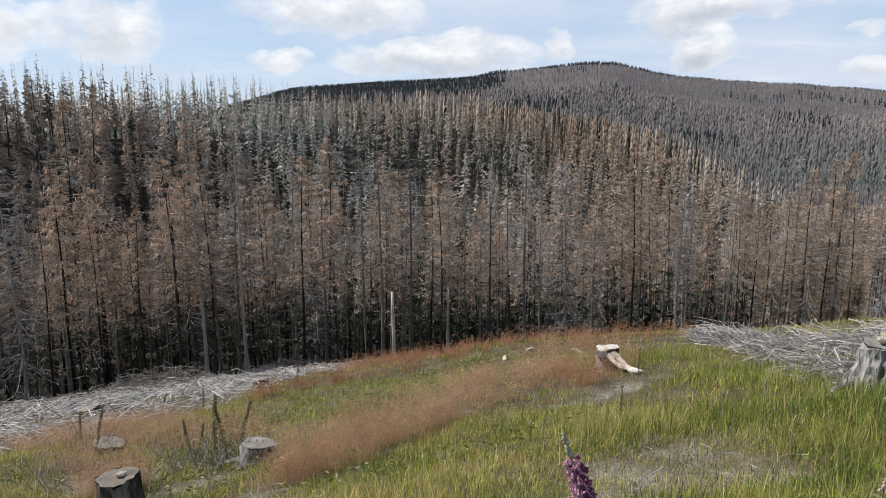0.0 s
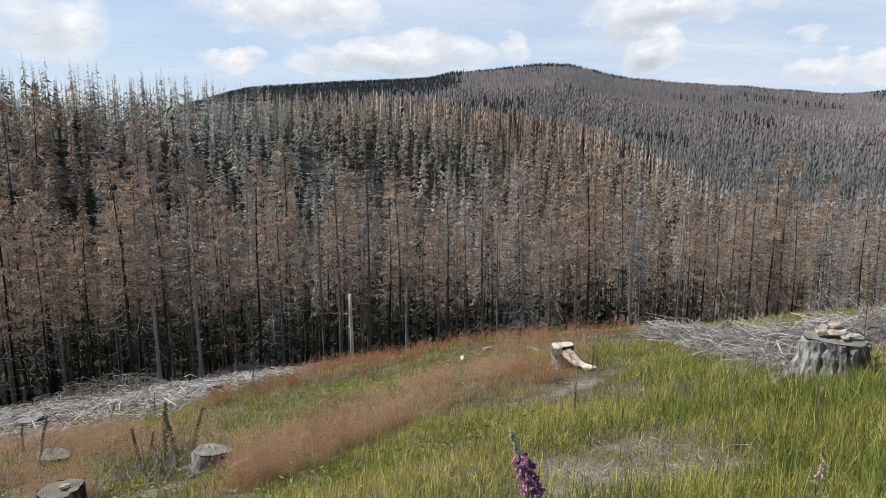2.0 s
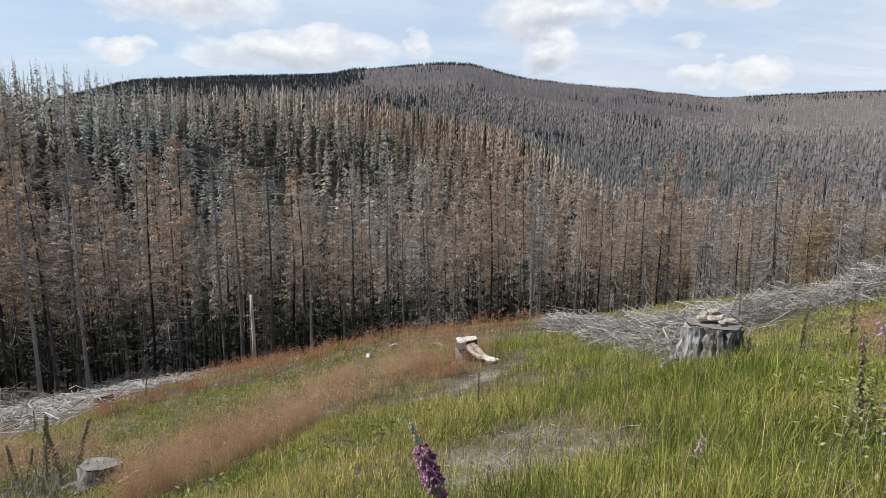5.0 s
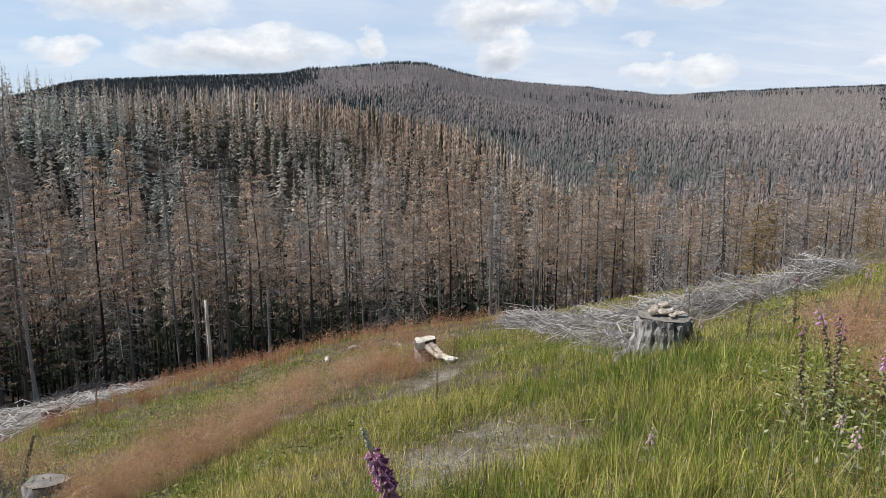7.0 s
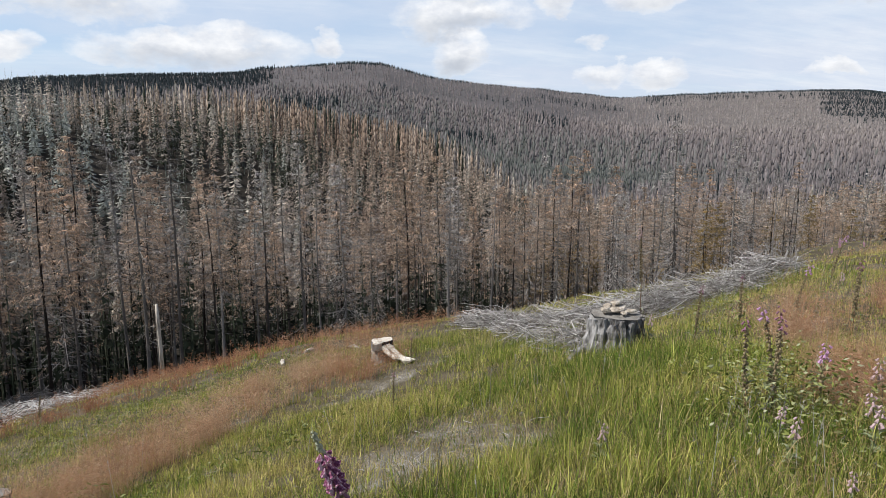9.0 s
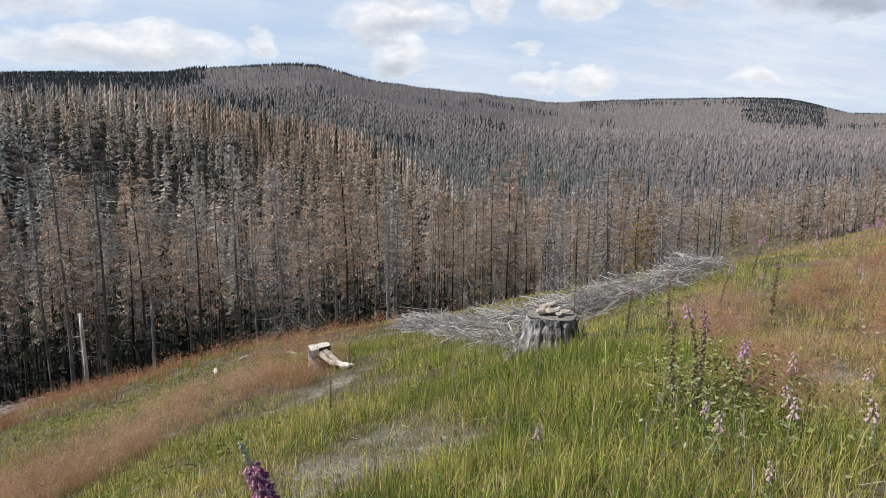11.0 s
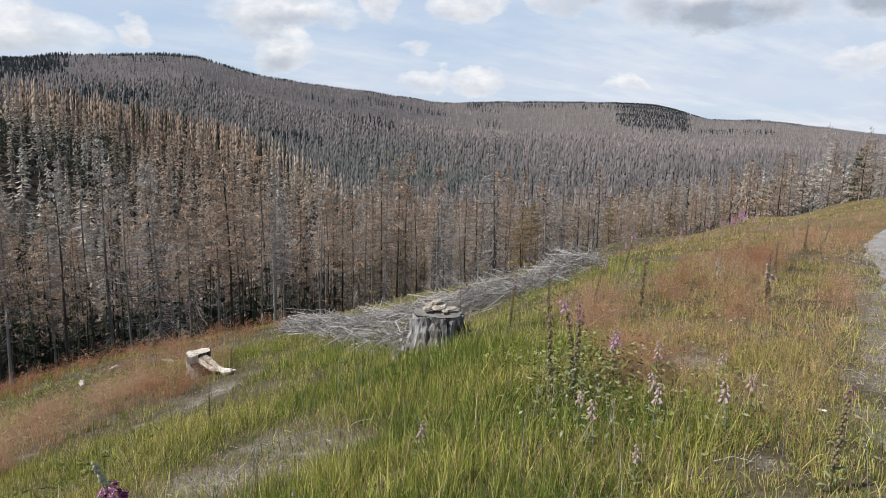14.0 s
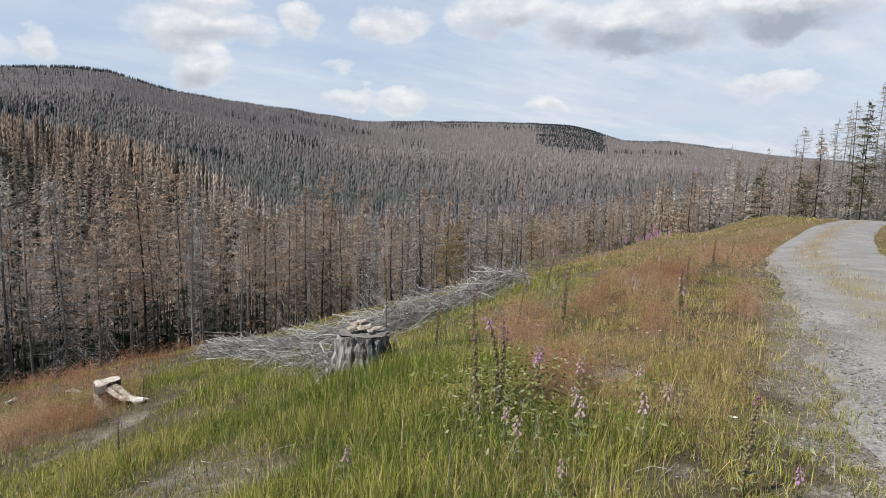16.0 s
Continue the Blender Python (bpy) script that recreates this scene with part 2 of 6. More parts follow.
def skyline(az):
    return (np.interp(az - 0.8, SKY_AZ, SKY_EL) + np.interp(az, SKY_AZ, SKY_EL) * 2 + np.interp(az + 0.8, SKY_AZ, SKY_EL)) / 4


def waves(x, y, size, seed):
    """Gentle unevenness from a few crossed sine waves, between -1 and 1."""
    r = np.random.RandomState(seed)
    out = 0.0
    for k in range(5):
        th, ph, f = r.uniform(0, 6.283), r.uniform(0, 6.283), r.uniform(0.6, 1.8)
        out = out + np.sin((x * math.cos(th) + y * math.sin(th)) * 6.283 * f / size + ph)
    return out / 5


def road_mid(s):
    """The road's middle line, to the left of the bearing 72: nearly straight, then a long bend to the right."""
    out = 0
    for k in (-5, -2.5, 0, 2.5, 5):
        out = out + np.interp(s + k, [-30, 0, 5, 10, 16, 22, 29, 36, 53, 70, 97], [-2.9, -2.75, -2.35, -1.6, -0.85, -0.4, -0.45, -1.0, -2.6, -5.0, -10.4]) / 5
    return out


def road_offset(x, y):
    """Distance to the left of the road's middle line, which bends right in the distance."""
    s = 0.951 * x + 0.309 * y
    off = -0.309 * x + 0.951 * y
    return s, off - road_mid(s)


def height(x, y):
    x, y = np.asarray(x, float), np.asarray(y, float)
    a, b = to_ab(x, y)
    az, r = np.degrees(np.arctan2(x, y)), np.hypot(x, y)
    near = -np.interp(b, _bs, _dr) - 0.035 * np.clip(a, -30, 120)
    near = near - 0.003 * np.clip(a - 12, 0, 60) * np.clip(b, 0, 20)
    near = near - 0.042 * np.clip(a - 15, 0, 45) * smooth(-8, -1, b) * smooth(12, 4, b)
    near = near + 0.45 * np.exp(-((a - 11) / 8) ** 2 - ((b - 14.5) / 5) ** 2)
    near = near + 0.14 * np.clip(-road_offset(x, y)[1] - 3.5, 0, 60)
    near = near + 0.22 * np.exp(-((a - 6.8) / 3.0) ** 2 - ((b - 7.6) / 2.6) ** 2)
    near = near + (0.10 * waves(x, y, 4.0, 3) + 0.16 * waves(x, y, 9.0, 4)) * smooth(0.5, 3.0, b)
    v, c, d = az_curve(az, VALLEY), az_curve(az, CREST_Z), az_curve(az, DIP_Z)
    rc, fr = az_curve(az, CREST_R), az_curve(az, FAR_R)
    fz = fr * np.tan(np.radians(skyline(az))) - 1
    far = v + (c - v) * smooth(0, 1, (r - 80) / (rc - 80))
    far = far + (d - c) * smooth(0, 1, (r - rc) / 150)
    rise = np.clip((r - rc - 130) / (fr - rc - 130), 0, 1)
    far = far + (fz - d) * (0.55 * rise + 0.45 * smooth(0, 1, rise))
    far = far - (fz + 30) * smooth(0, 1, (r - fr * 1.03) / 1400)
    far = far + 2.2 * waves(x, y, 140.0, 5) * smooth(90, 200, r) + 5.0 * waves(x, y, 420.0, 6) * smooth(400, 800, r) * smooth(1050, 850, r)
    return near + (far - near) * smooth(62, 98, r)


def edge_b(a):
    """Where down the slope the forest begins."""
    return np.interp(a, [-60, -20, 0, 10, 18, 26, 36, 50, 75, 100], [36, 38, 38, 33, 31, 29, 25, 20, 14, 9])


def ground_z(x, y):
    return float(height(x, y))


def blobs(x, y, rows):
    """How far (0 to 1) each place lies within soft ovals: x, y, half length, half width, bearing of the long side."""
    out = np.zeros_like(x)
    for cx, cy, rl, rw, br in rows:
        dx, dy = x - cx, y - cy
        s, c = math.sin(radians(br)), math.cos(radians(br))
        u, v = (dx * s + dy * c) / rl, (dx * c - dy * s) / rw
        out = np.maximum(out, 1 - smooth(0.35, 1.35, np.sqrt(u * u + v * v) + 0.3 * waves(x, y, 1.6, 41) + 0.18 * waves(x, y, 0.6, 40)))
    return out


RED = [(-4.3, 6.9, 0.7, 0.3, -40), (-1.2, 5.4, 0.7, 0.45, 40), (2.25, 9.2, 0.9, 0.5, 40), (3.2, 14.2, 1.6, 0.9, 60), (-3.0, 5.6, 0.5, 0.3, 0), (0.6, 15.3, 2.4, 0.7, 60), (-2.6, 13.9, 2.2, 0.6, 45), (7.8, 4.0, 1.3, 0.3, 68), (4.7, 3.3, 0.8, 0.4, 60), (9.4, 3.75, 1.2, 0.3, 70), (-3.4, 8.2, 1.3, 0.6, -50), (1.0, 9.4, 2.9, 1.15, 40), (-0.4, 7.2, 1.8, 0.6, 30), (4.6, 16.0, 3.0, 1.6, 75), (1.2, 20.5, 7.0, 2.6, 55), (-2.8, 23.0, 5.0, 2.0, 45),
       (-5.4, 9.6, 3.4, 1.0, -60), (8.4, 5.3, 1.6, 0.55, 70), (11.9, 6.4, 2.6, 0.9, 70), (6.1, 4.9, 0.9, 0.45, 60), (15.5, 7.2, 4.0, 1.4, 72), (22.0, 9.4, 6.0, 1.3, 70), (7.6, 6.5, 1.0, 0.6, 60), (33.0, 13.0, 7.0, 1.5, 70)]
BARE = [(1.75, 4.35, 1.25, 0.8, 55), (-3.4, 6.25, 0.9, 0.45, -40), (-2.35, 5.6, 0.6, 0.35, 50), (-1.4, 4.7, 0.5, 0.3, 60), (-3.5, 5.9, 0.6, 0.35, -40), (2.5, 8.3, 1.5, 0.35, 50), (5.4, 3.25, 0.55, 0.3, 70), (3.75, 1.7, 0.25, 0.14, 80), (5.9, 1.95, 0.6, 0.3, 72),
        (6.6, 5.3, 0.7, 0.3, 60), (0.1, 7.7, 0.6, 0.25, 60)]
LUSH = [(3.4, 4.6, 3.2, 1.9, 45), (2.5, 2.6, 1.4, 0.9, 60), (3.5, 2.3, 0.9, 0.6, 70), (4.6, 8.2, 2.2, 1.5, 45), (1.0, 16.0, 1.9, 0.9, 60), (3.8, 11.2, 1.6, 0.9, 55), (-3.2, 7.2, 0.9, 0.6, 60), (11.0, 9.4, 2.6, 1.3, 60), (1.0, 3.4, 1.4, 0.8, 60)]
HERBY = [(-2.85, 6.2, 0.45, 0.3, 20), (-4.6, 6.2, 0.6, 0.3, -30), (-0.6, 5.2, 1.0, 0.5, 40), (0.6, 5.6, 0.8, 0.4, 50), (-2.8, 10.0, 2.0, 1.1, 40), (-0.9, 12.5, 1.9, 1.0, 40), (1.2, 13.6, 1.3, 0.8, 60), (-3.2, 7.2, 0.8, 0.45, 60), (-1.6, 6.0, 0.5, 0.3, 30), (3.6, 2.9, 0.7, 0.5, 60), (6.9, 4.2, 0.7, 0.3, 65)]
YELLOW = [(8.2, 4.3, 3.0, 1.1, 70), (5.2, 2.4, 2.2, 0.8, 70), (1.5, 6.0, 1.5, 0.7, 50), (0.0, 4.2, 1.5, 0.8, 60), (6.1, 3.3, 1.6, 0.7, 70), (7.2, 4.3, 1.2, 0.5, 70), (6.8, 2.7, 2.0, 0.5, 72)]


# ---------------------------------------------------------------- mesh helpers
def mesh_np(name, verts, tris, tone=None, smooth_shade=False, bleach=None):
    me = bpy.data.meshes.new(name)
    verts, tris = np.ascontiguousarray(verts, np.float32), np.ascontiguousarray(tris, np.int32)
    me.vertices.add(len(verts))
    me.vertices.foreach_set("co", verts.ravel())
    me.loops.add(tris.size)
    me.loops.foreach_set("vertex_index", tris.ravel())
    me.polygons.add(len(tris))
    me.polygons.foreach_set("loop_start", np.arange(0, tris.size, tris.shape[1], dtype=np.int32))
    me.polygons.foreach_set("loop_total", np.full(len(tris), tris.shape[1], np.int32))
    if smooth_shade:
        me.polygons.foreach_set("use_smooth", np.ones(len(tris), bool))
    if tone is not None:
        at = me.attributes.new("tone", "FLOAT", "POINT")
        at.data.foreach_set("value", np.ascontiguousarray(tone, np.float32))
    if bleach is not None:
        at = me.attributes.new("bleach", "FLOAT", "POINT")
        at.data.foreach_set("value", np.ascontiguousarray(bleach, np.float32))
    me.update(calc_edges=True)
    return me


def obj_np(name, verts, tris, mat, parent=None, tone=None, smooth_shade=False, bleach=None):
    me = mesh_np(name, verts, tris, tone, smooth_shade, bleach)
    me.materials.append(mat)
    ob = new(name, me)
    ob.parent = parent
    return ob


def part(name, bm, mat, parent=None, label="", smooth_shade=True):
    me = bpy.data.meshes.new(name)
    bm.to_mesh(me)
    bm.free()
    if smooth_shade:
        me.polygons.foreach_set("use_smooth", np.ones(len(me.polygons), bool))
    me.materials.append(mat)
    ob = new(name, me)
    ob.parent = parent
    return tagged(ob, label=label)


def tubes(p0, p1, r0, r1, sides=3, mid=None):
    """Tapered sticks between arrays of points, optionally bent through mid points. Returns verts, quads as triangles."""
    p0, p1 = np.asarray(p0, float), np.asarray(p1, float)
    pts = [p0, p1] if mid is None else [p0, np.asarray(mid, float), p1]
    d = p1 - p0
    d = d / np.maximum(np.linalg.norm(d, axis=1, keepdims=True), 1e-6)
    ref = np.where(np.abs(d[:, 2:3]) > 0.9, np.array([[1.0, 0, 0]]), np.array([[0, 0, 1.0]]))
    u = np.cross(d, ref)
    u = u / np.linalg.norm(u, axis=1, keepdims=True)
    w = np.cross(d, u)
    rings = len(pts)
    vs = []
    for k, p in enumerate(pts):
        rr = r0 + (r1 - r0) * k / (rings - 1)
        rr = np.broadcast_to(np.asarray(rr, float), (len(p0),))[:, None]
        for s in range(sides):
            t = 6.2832 * s / sides
            vs.append(p + rr * (u * math.cos(t) + w * math.sin(t)))
    v = np.stack(vs, 1)                       # n, rings*sides, 3
    tri = []
    for k in range(rings - 1):
        for s in range(sides):
            a, b = k * sides + s, k * sides + (s + 1) % sides
            tri += [(a, b, b + sides), (a, b + sides, a + sides)]
    if sides > 3:
        e = (rings - 1) * sides
        for s in range(1, sides - 1):
            tri += [(0, s + 1, s), (e, e + s, e + s + 1)]
    tri = np.array(tri)
    n = len(p0)
    f = (tri[None] + (np.arange(n) * rings * sides)[:, None, None]).reshape(-1, 3)
    return v.reshape(-1, 3), f


def join(*packs):
    vs, fs, k = [], [], 0
    for v, f in packs:
        vs.append(v)
        fs.append(f + k)
        k += len(v)
    return np.concatenate(vs), np.concatenate(fs)


def tri_soup(p, q, s):
    """One triangle for each row of three arrays of corners."""
    v = np.stack([p, q, s], 1).reshape(-1, 3)
    return v, np.arange(len(v)).reshape(-1, 3)


# ---------------------------------------------------------------- ground and road
def ground_material():
    m, n, b = material("slope_soil", 0.95, 0.1)
    pos = n.add("ShaderNodeNewGeometry").outputs["Position"]
    f = n.math("ADD", n.math("MULTIPLY", n.noise(pos, 0.7, 5.0), 0.55), n.math("MULTIPLY", n.noise(pos, 22.0, 4.0), 0.45))
    near = n.ramp(f, (0.3, (0.035, 0.03, 0.018)), (0.5, (0.085, 0.07, 0.044)), (0.7, (0.18, 0.152, 0.11)))
    # forest floor, coloured near-black to deepen the shade under the trees
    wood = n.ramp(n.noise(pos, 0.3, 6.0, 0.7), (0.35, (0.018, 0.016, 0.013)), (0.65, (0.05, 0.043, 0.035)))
    # ground on the far hills is greyed and lightened to stand in for haze
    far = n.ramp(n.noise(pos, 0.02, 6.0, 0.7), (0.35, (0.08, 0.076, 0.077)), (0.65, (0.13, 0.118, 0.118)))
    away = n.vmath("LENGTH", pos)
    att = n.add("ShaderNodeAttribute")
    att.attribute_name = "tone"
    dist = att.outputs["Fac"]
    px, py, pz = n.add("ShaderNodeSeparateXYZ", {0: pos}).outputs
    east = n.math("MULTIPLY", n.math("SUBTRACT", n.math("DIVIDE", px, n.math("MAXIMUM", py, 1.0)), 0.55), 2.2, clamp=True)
    # slopes to the east get a paler ground, haze put into the colour
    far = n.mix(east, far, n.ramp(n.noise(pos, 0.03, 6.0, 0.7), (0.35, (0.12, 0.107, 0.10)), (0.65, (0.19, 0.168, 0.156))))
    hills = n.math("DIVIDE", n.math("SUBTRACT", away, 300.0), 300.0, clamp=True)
    # a mat of dry grass covers the soil of the farther slope
    mat = n.add("ShaderNodeAttribute")
    mat.attribute_name = "thatch"
    straw = n.ramp(n.math("ADD", n.math("MULTIPLY", n.noise(pos, 0.35, 5.0), 0.6), n.math("MULTIPLY", n.noise(pos, 14.0, 4.0), 0.4)), (0.35, (0.10, 0.082, 0.034)), (0.5, (0.165, 0.12, 0.06)), (0.65, (0.215, 0.15, 0.09)))
    near = n.mix(mat.outputs["Fac"], near, straw)
    # loose gravel thins out raggedly from the road's edge
    stony = n.add("ShaderNodeAttribute")
    stony.attribute_name = "stony"
    cells = n.add("ShaderNodeTexVoronoi", {"Vector": pos, "Scale": 85.0})
    grain = n.add("ShaderNodeSeparateXYZ", {0: cells.outputs["Color"]}).outputs[0]
    grit = n.ramp(n.math("ADD", n.math("MULTIPLY", grain, 0.35), n.math("MULTIPLY", n.noise(pos, 9.0, 6.0, 0.7), 0.65)), (0.3, (0.07, 0.062, 0.048)), (0.5, (0.18, 0.16, 0.13)), (0.72, (0.36, 0.335, 0.295)))
    ragged = n.math("ADD", stony.outputs["Fac"], n.math("SUBTRACT", n.math("MULTIPLY", n.noise(pos, 2.2, 5.0, 0.65), 1.5), 1.05))
    near = n.mix(n.math("MULTIPLY", ragged, 3.5, clamp=True), near, grit)
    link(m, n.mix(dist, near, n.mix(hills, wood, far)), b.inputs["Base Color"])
    bp = n.add("ShaderNodeBump", {"Strength": 0.6, "Distance": 0.04, "Height": n.noise(pos, 18.0, 5.0)})
    link(m, bp.outputs[0], b.inputs["Normal"])
    return m


def build_ground():
    rings = np.concatenate([np.linspace(0.25, 30, 100), np.geomspace(30.6, 4700, 120)])
    steps = 320
    th = np.linspace(-math.pi, math.pi, steps, endpoint=False)
    x = np.concatenate([[0.0], (rings[:, None] * np.sin(th)).ravel()])
    y = np.concatenate([[0.0], (rings[:, None] * np.cos(th)).ravel()])
    v = np.stack([x, y, height(x, y)], 1)
    i = np.arange(steps)
    j = (i + 1) % steps
    f = [np.stack([np.zeros_like(i), j + 1, i + 1], 1)]
    for k in range(len(rings) - 1):
        o, q = 1 + k * steps, 1 + (k + 1) * steps
        f += [np.stack([o + i, o + j, q + j], 1), np.stack([o + i, q + j, q + i], 1)]
    a, b = to_ab(x, y)
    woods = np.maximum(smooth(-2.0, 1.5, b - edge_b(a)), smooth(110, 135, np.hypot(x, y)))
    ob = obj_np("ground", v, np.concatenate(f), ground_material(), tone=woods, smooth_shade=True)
    s, off = road_offset(x, y)
    stony = ob.data.attributes.new("stony", "FLOAT", "POINT")
    bare = 0.5 * blobs(x, y, BARE)
    stony.data.foreach_set("value", np.maximum(bare, 0.85 * smooth(2.7, 1.5, off) * smooth(-2.6, -1.5, off) * smooth(16, 8, s)).astype(np.float32))
    thatch = ob.data.attributes.new("thatch", "FLOAT", "POINT")
    thatch.data.foreach_set("value", (smooth(13, 30, np.hypot(x, y)) * smooth(8.0, 11.0, a) * smooth(7.0, 3.0, b)).astype(np.float32))
    tagged(ob, "grassy clear-cut slope falling into a wooded valley", "ground", kind="structure")


def gravel_material():
    m, n, b = material("road_gravel", 0.95, 0.15)
    pos = n.add("ShaderNodeNewGeometry").outputs["Position"]
    cells = n.add("ShaderNodeTexVoronoi", {"Vector": pos, "Scale": 32.0})
    f = n.math("ADD", n.math("MULTIPLY", n.noise(pos, 1.1, 5.0), 0.6), n.math("MULTIPLY", n.noise(pos, 45.0, 3.0), 0.4))
    c = n.ramp(f, (0.3, (0.19, 0.18, 0.165)), (0.55, (0.31, 0.30, 0.285)), (0.75, (0.44, 0.43, 0.415)))
    grain = n.add("ShaderNodeSeparateXYZ", {0: cells.outputs["Color"]}).outputs[0]
    c = n.mix(0.5, c, n.ramp(grain, (0.0, (0.25,) * 3), (1.0, (0.75,) * 3)), "SOFT_LIGHT")
    att = n.add("ShaderNodeAttribute")
    att.attribute_name = "tone"
    crown = n.math("MULTIPLY", att.outputs["Fac"], n.ramp(n.noise(pos, 1.6, 4.0), (0.38, (0.1,) * 3), (0.6, (0.85,) * 3)))
    c = n.mix(crown, c, (0.27, 0.22, 0.13))
    link(m, c, b.inputs["Base Color"])
    bp = n.add("ShaderNodeBump", {"Strength": 0.7, "Distance": 0.02, "Height": cells.outputs["Distance"]})
    link(m, bp.outputs[0], b.inputs["Normal"])
    return m


ROAD_W = 1.55


def road_point(s, off):
    o = road_mid(s) + off
    return 0.951 * s - 0.309 * o, 0.309 * s + 0.951 * o


def build_road():
    ss = np.concatenate([np.linspace(-25, 30, 441), np.linspace(30.5, 97, 130)])
    oo = np.linspace(-1, 1, 13)
    S, Q = np.meshgrid(ss, oo, indexing="ij")
    edge = ROAD_W + 0.10 * waves(S, Q * 0, 6.0, 8) + 0.05 * waves(S, Q * 0, 0.9, 9)
    shoulder = np.clip(Q, 0, 1) * smooth(18, 9, S) * (0.08 + 0.2 * waves(S, Q * 0, 3.1, 10) + 0.10 * waves(S, Q * 0, 1.3, 12))
    x, y = road_point(S, Q * edge + shoulder)
    z = height(x, y) + 0.03 * (1 - Q ** 4) + 0.006
    v = np.stack([x, y, z], -1).reshape(-1, 3)
    w = len(oo)
    i = (np.arange(len(ss) - 1)[:, None] * w + np.arange(w - 1)).ravel()
    f = np.concatenate([np.stack([i, i + w, i + w + 1], 1), np.stack([i, i + w + 1, i + 1], 1)])
    ob = obj_np("road", v, f, gravel_material(), tone=np.exp(-((Q * edge - 0.3) / 0.42) ** 2).ravel(), smooth_shade=True)
    tagged(ob, "pale gravel forest road with two worn wheel tracks", "road", kind="structure")


build_ground()
build_road()


# ---------------------------------------------------------------- spruces
# style: boughs, lowest bough, reach, share kept, twigs a bough, twig width, from where up the boughs carry twigs
STYLES = {"brown": (150, 0.16, 1.75, 0.97, 17, 0.045, 0.42), "grey": (130, 0.12, 1.7, 0.92, 15, 0.021, 0.34), "shaggy": (210, 0.06, 2.25, 0.95, 12, 0.019, 0.06),
          "ochre": (120, 0.10, 2.0, 0.95, 24, 0.05, 0.12), "live": (110, 0.12, 2.0, 0.97, 22, 0.06, 0.2)}
TWIGS = {"brown": BROWN_TWIG, "grey": GREY_TWIG, "shaggy": GREY_TWIG, "ochre": OCHRE_TWIG, "live": LIVE_TWIG}


def spruce_parts(seed, H, style):
    """Trunk, boughs and twigs of one spruce, as arrays, and how bleached or darkened for shade each corner is."""
    r = np.random.RandomState(seed)
    count, low, wide, share, k, wd, dressed = STYLES[style]
    segs, sides = 9, 7
    t = np.linspace(0, 1, segs + 1)
    lean = r.normal(0, 0.010, 2) * H
    cx, cy = lean[0] * t ** 2 + 0.05 * np.sin(t * 7 + seed), lean[1] * t ** 2 + 0.05 * np.cos(t * 6 + seed)
    rad = 0.0062 * H * (1 - t) ** 0.8 + 0.01 + 0.05 * np.exp(-t * 40)
    th = np.arange(sides) * 6.2832 / sides
    v = np.stack([cx[:, None] + rad[:, None] * np.cos(th), cy[:, None] + rad[:, None] * np.sin(th), np.repeat((t * H - 0.4 * (t == 0))[:, None], sides, 1)], -1).reshape(-1, 3)
    f = []
    for q in range(segs):
        for s in range(sides):
            a, b = q * sides + s, q * sides + (s + 1) % sides
            f += [(a, b, b + sides), (a, b + sides, a + sides)]
    trunk = (v, np.array(f))
    # boughs stand in loose whorls
    u = np.sort(r.uniform(low, 0.985, count))
    u = np.clip(np.round(u * 34) / 34 + r.normal(0, 0.006, count), low, 0.985)
    az = r.uniform(0, 6.2832, count)
    env = wide * np.clip((1 - u) / 0.6, 0, 1) ** 0.75
    if style in ("brown", "grey"):
        env = np.where(u < 0.42, env * (0.6 + 0.4 * smooth(low, 0.42, u)), env)
    L = env * r.uniform(0.5, 1.2, count) + 0.12
    keep = r.uniform(0, 1, count) < share
    if style in ("brown", "grey"):
        keep &= (u > 0.38) | (r.uniform(0, 1, count) < 0.6)
        L = np.where(u < dressed, L * r.uniform(0.45, 1.0, count), L)
    u, az, L = u[keep], az[keep], L[keep]
    n = len(u)
    p0 = np.stack([np.interp(u, t, cx), np.interp(u, t, cy), u * H], 1)
    out = np.stack([np.cos(az), np.sin(az), np.zeros(n)], 1)
    droop = r.uniform(-0.3, 0.7, n) * (1.15 - u) + (0.3 if style == "shaggy" else 0.2) * (u < 0.45)
    mid = p0 + out * (L * 0.55)[:, None] + np.array([0, 0, 1.0]) * (-0.55 * L * droop)[:, None]
    tip = p0 + out * L[:, None] + np.array([0, 0, 1.0]) * (-L * droop * 0.75 + 0.10 * L)[:, None]
    boughs = tubes(p0, tip, 0.012 + 0.009 * L / 1.5, 0.003, 3, mid)
    # boughs on the lower half are dulled to stand in for the shade there
    bough_bleach_shade = np.repeat(np.where(u < 0.5, 0.15 + 1.25 * r.uniform(0, 1, n) ** 3, r.uniform(0.3, 1.2, n)), 9)
    leafy = np.flatnonzero((u > dressed) | (r.uniform(0, 1, n) < 0.12))
    idx = np.repeat(leafy, k)
    n = len(leafy)
    w = r.uniform(0.12, 1.0, n * k)[:, None]
    base = np.where(w < 0.55, p0[idx] + (mid - p0)[idx] * w / 0.55, mid[idx] + (tip - mid)[idx] * (w - 0.55) / 0.45)
    side = np.stack([-out[idx, 1], out[idx, 0], np.zeros(n * k)], 1) * r.choice([-1, 1], n * k)[:, None]
    tl = r.uniform(0.16, 0.55, n * k)[:, None] * (0.6 + 0.4 * L[idx, None] / 1.5)
    way = side * r.uniform(0.2, 1.0, (n * k, 1)) + out[idx] * r.uniform(0.1, 0.9, (n * k, 1)) + np.array([0, 0, -1.0]) * r.uniform(-0.35, 1.6, (n * k, 1))
    way = way / np.linalg.norm(way, axis=1, keepdims=True)
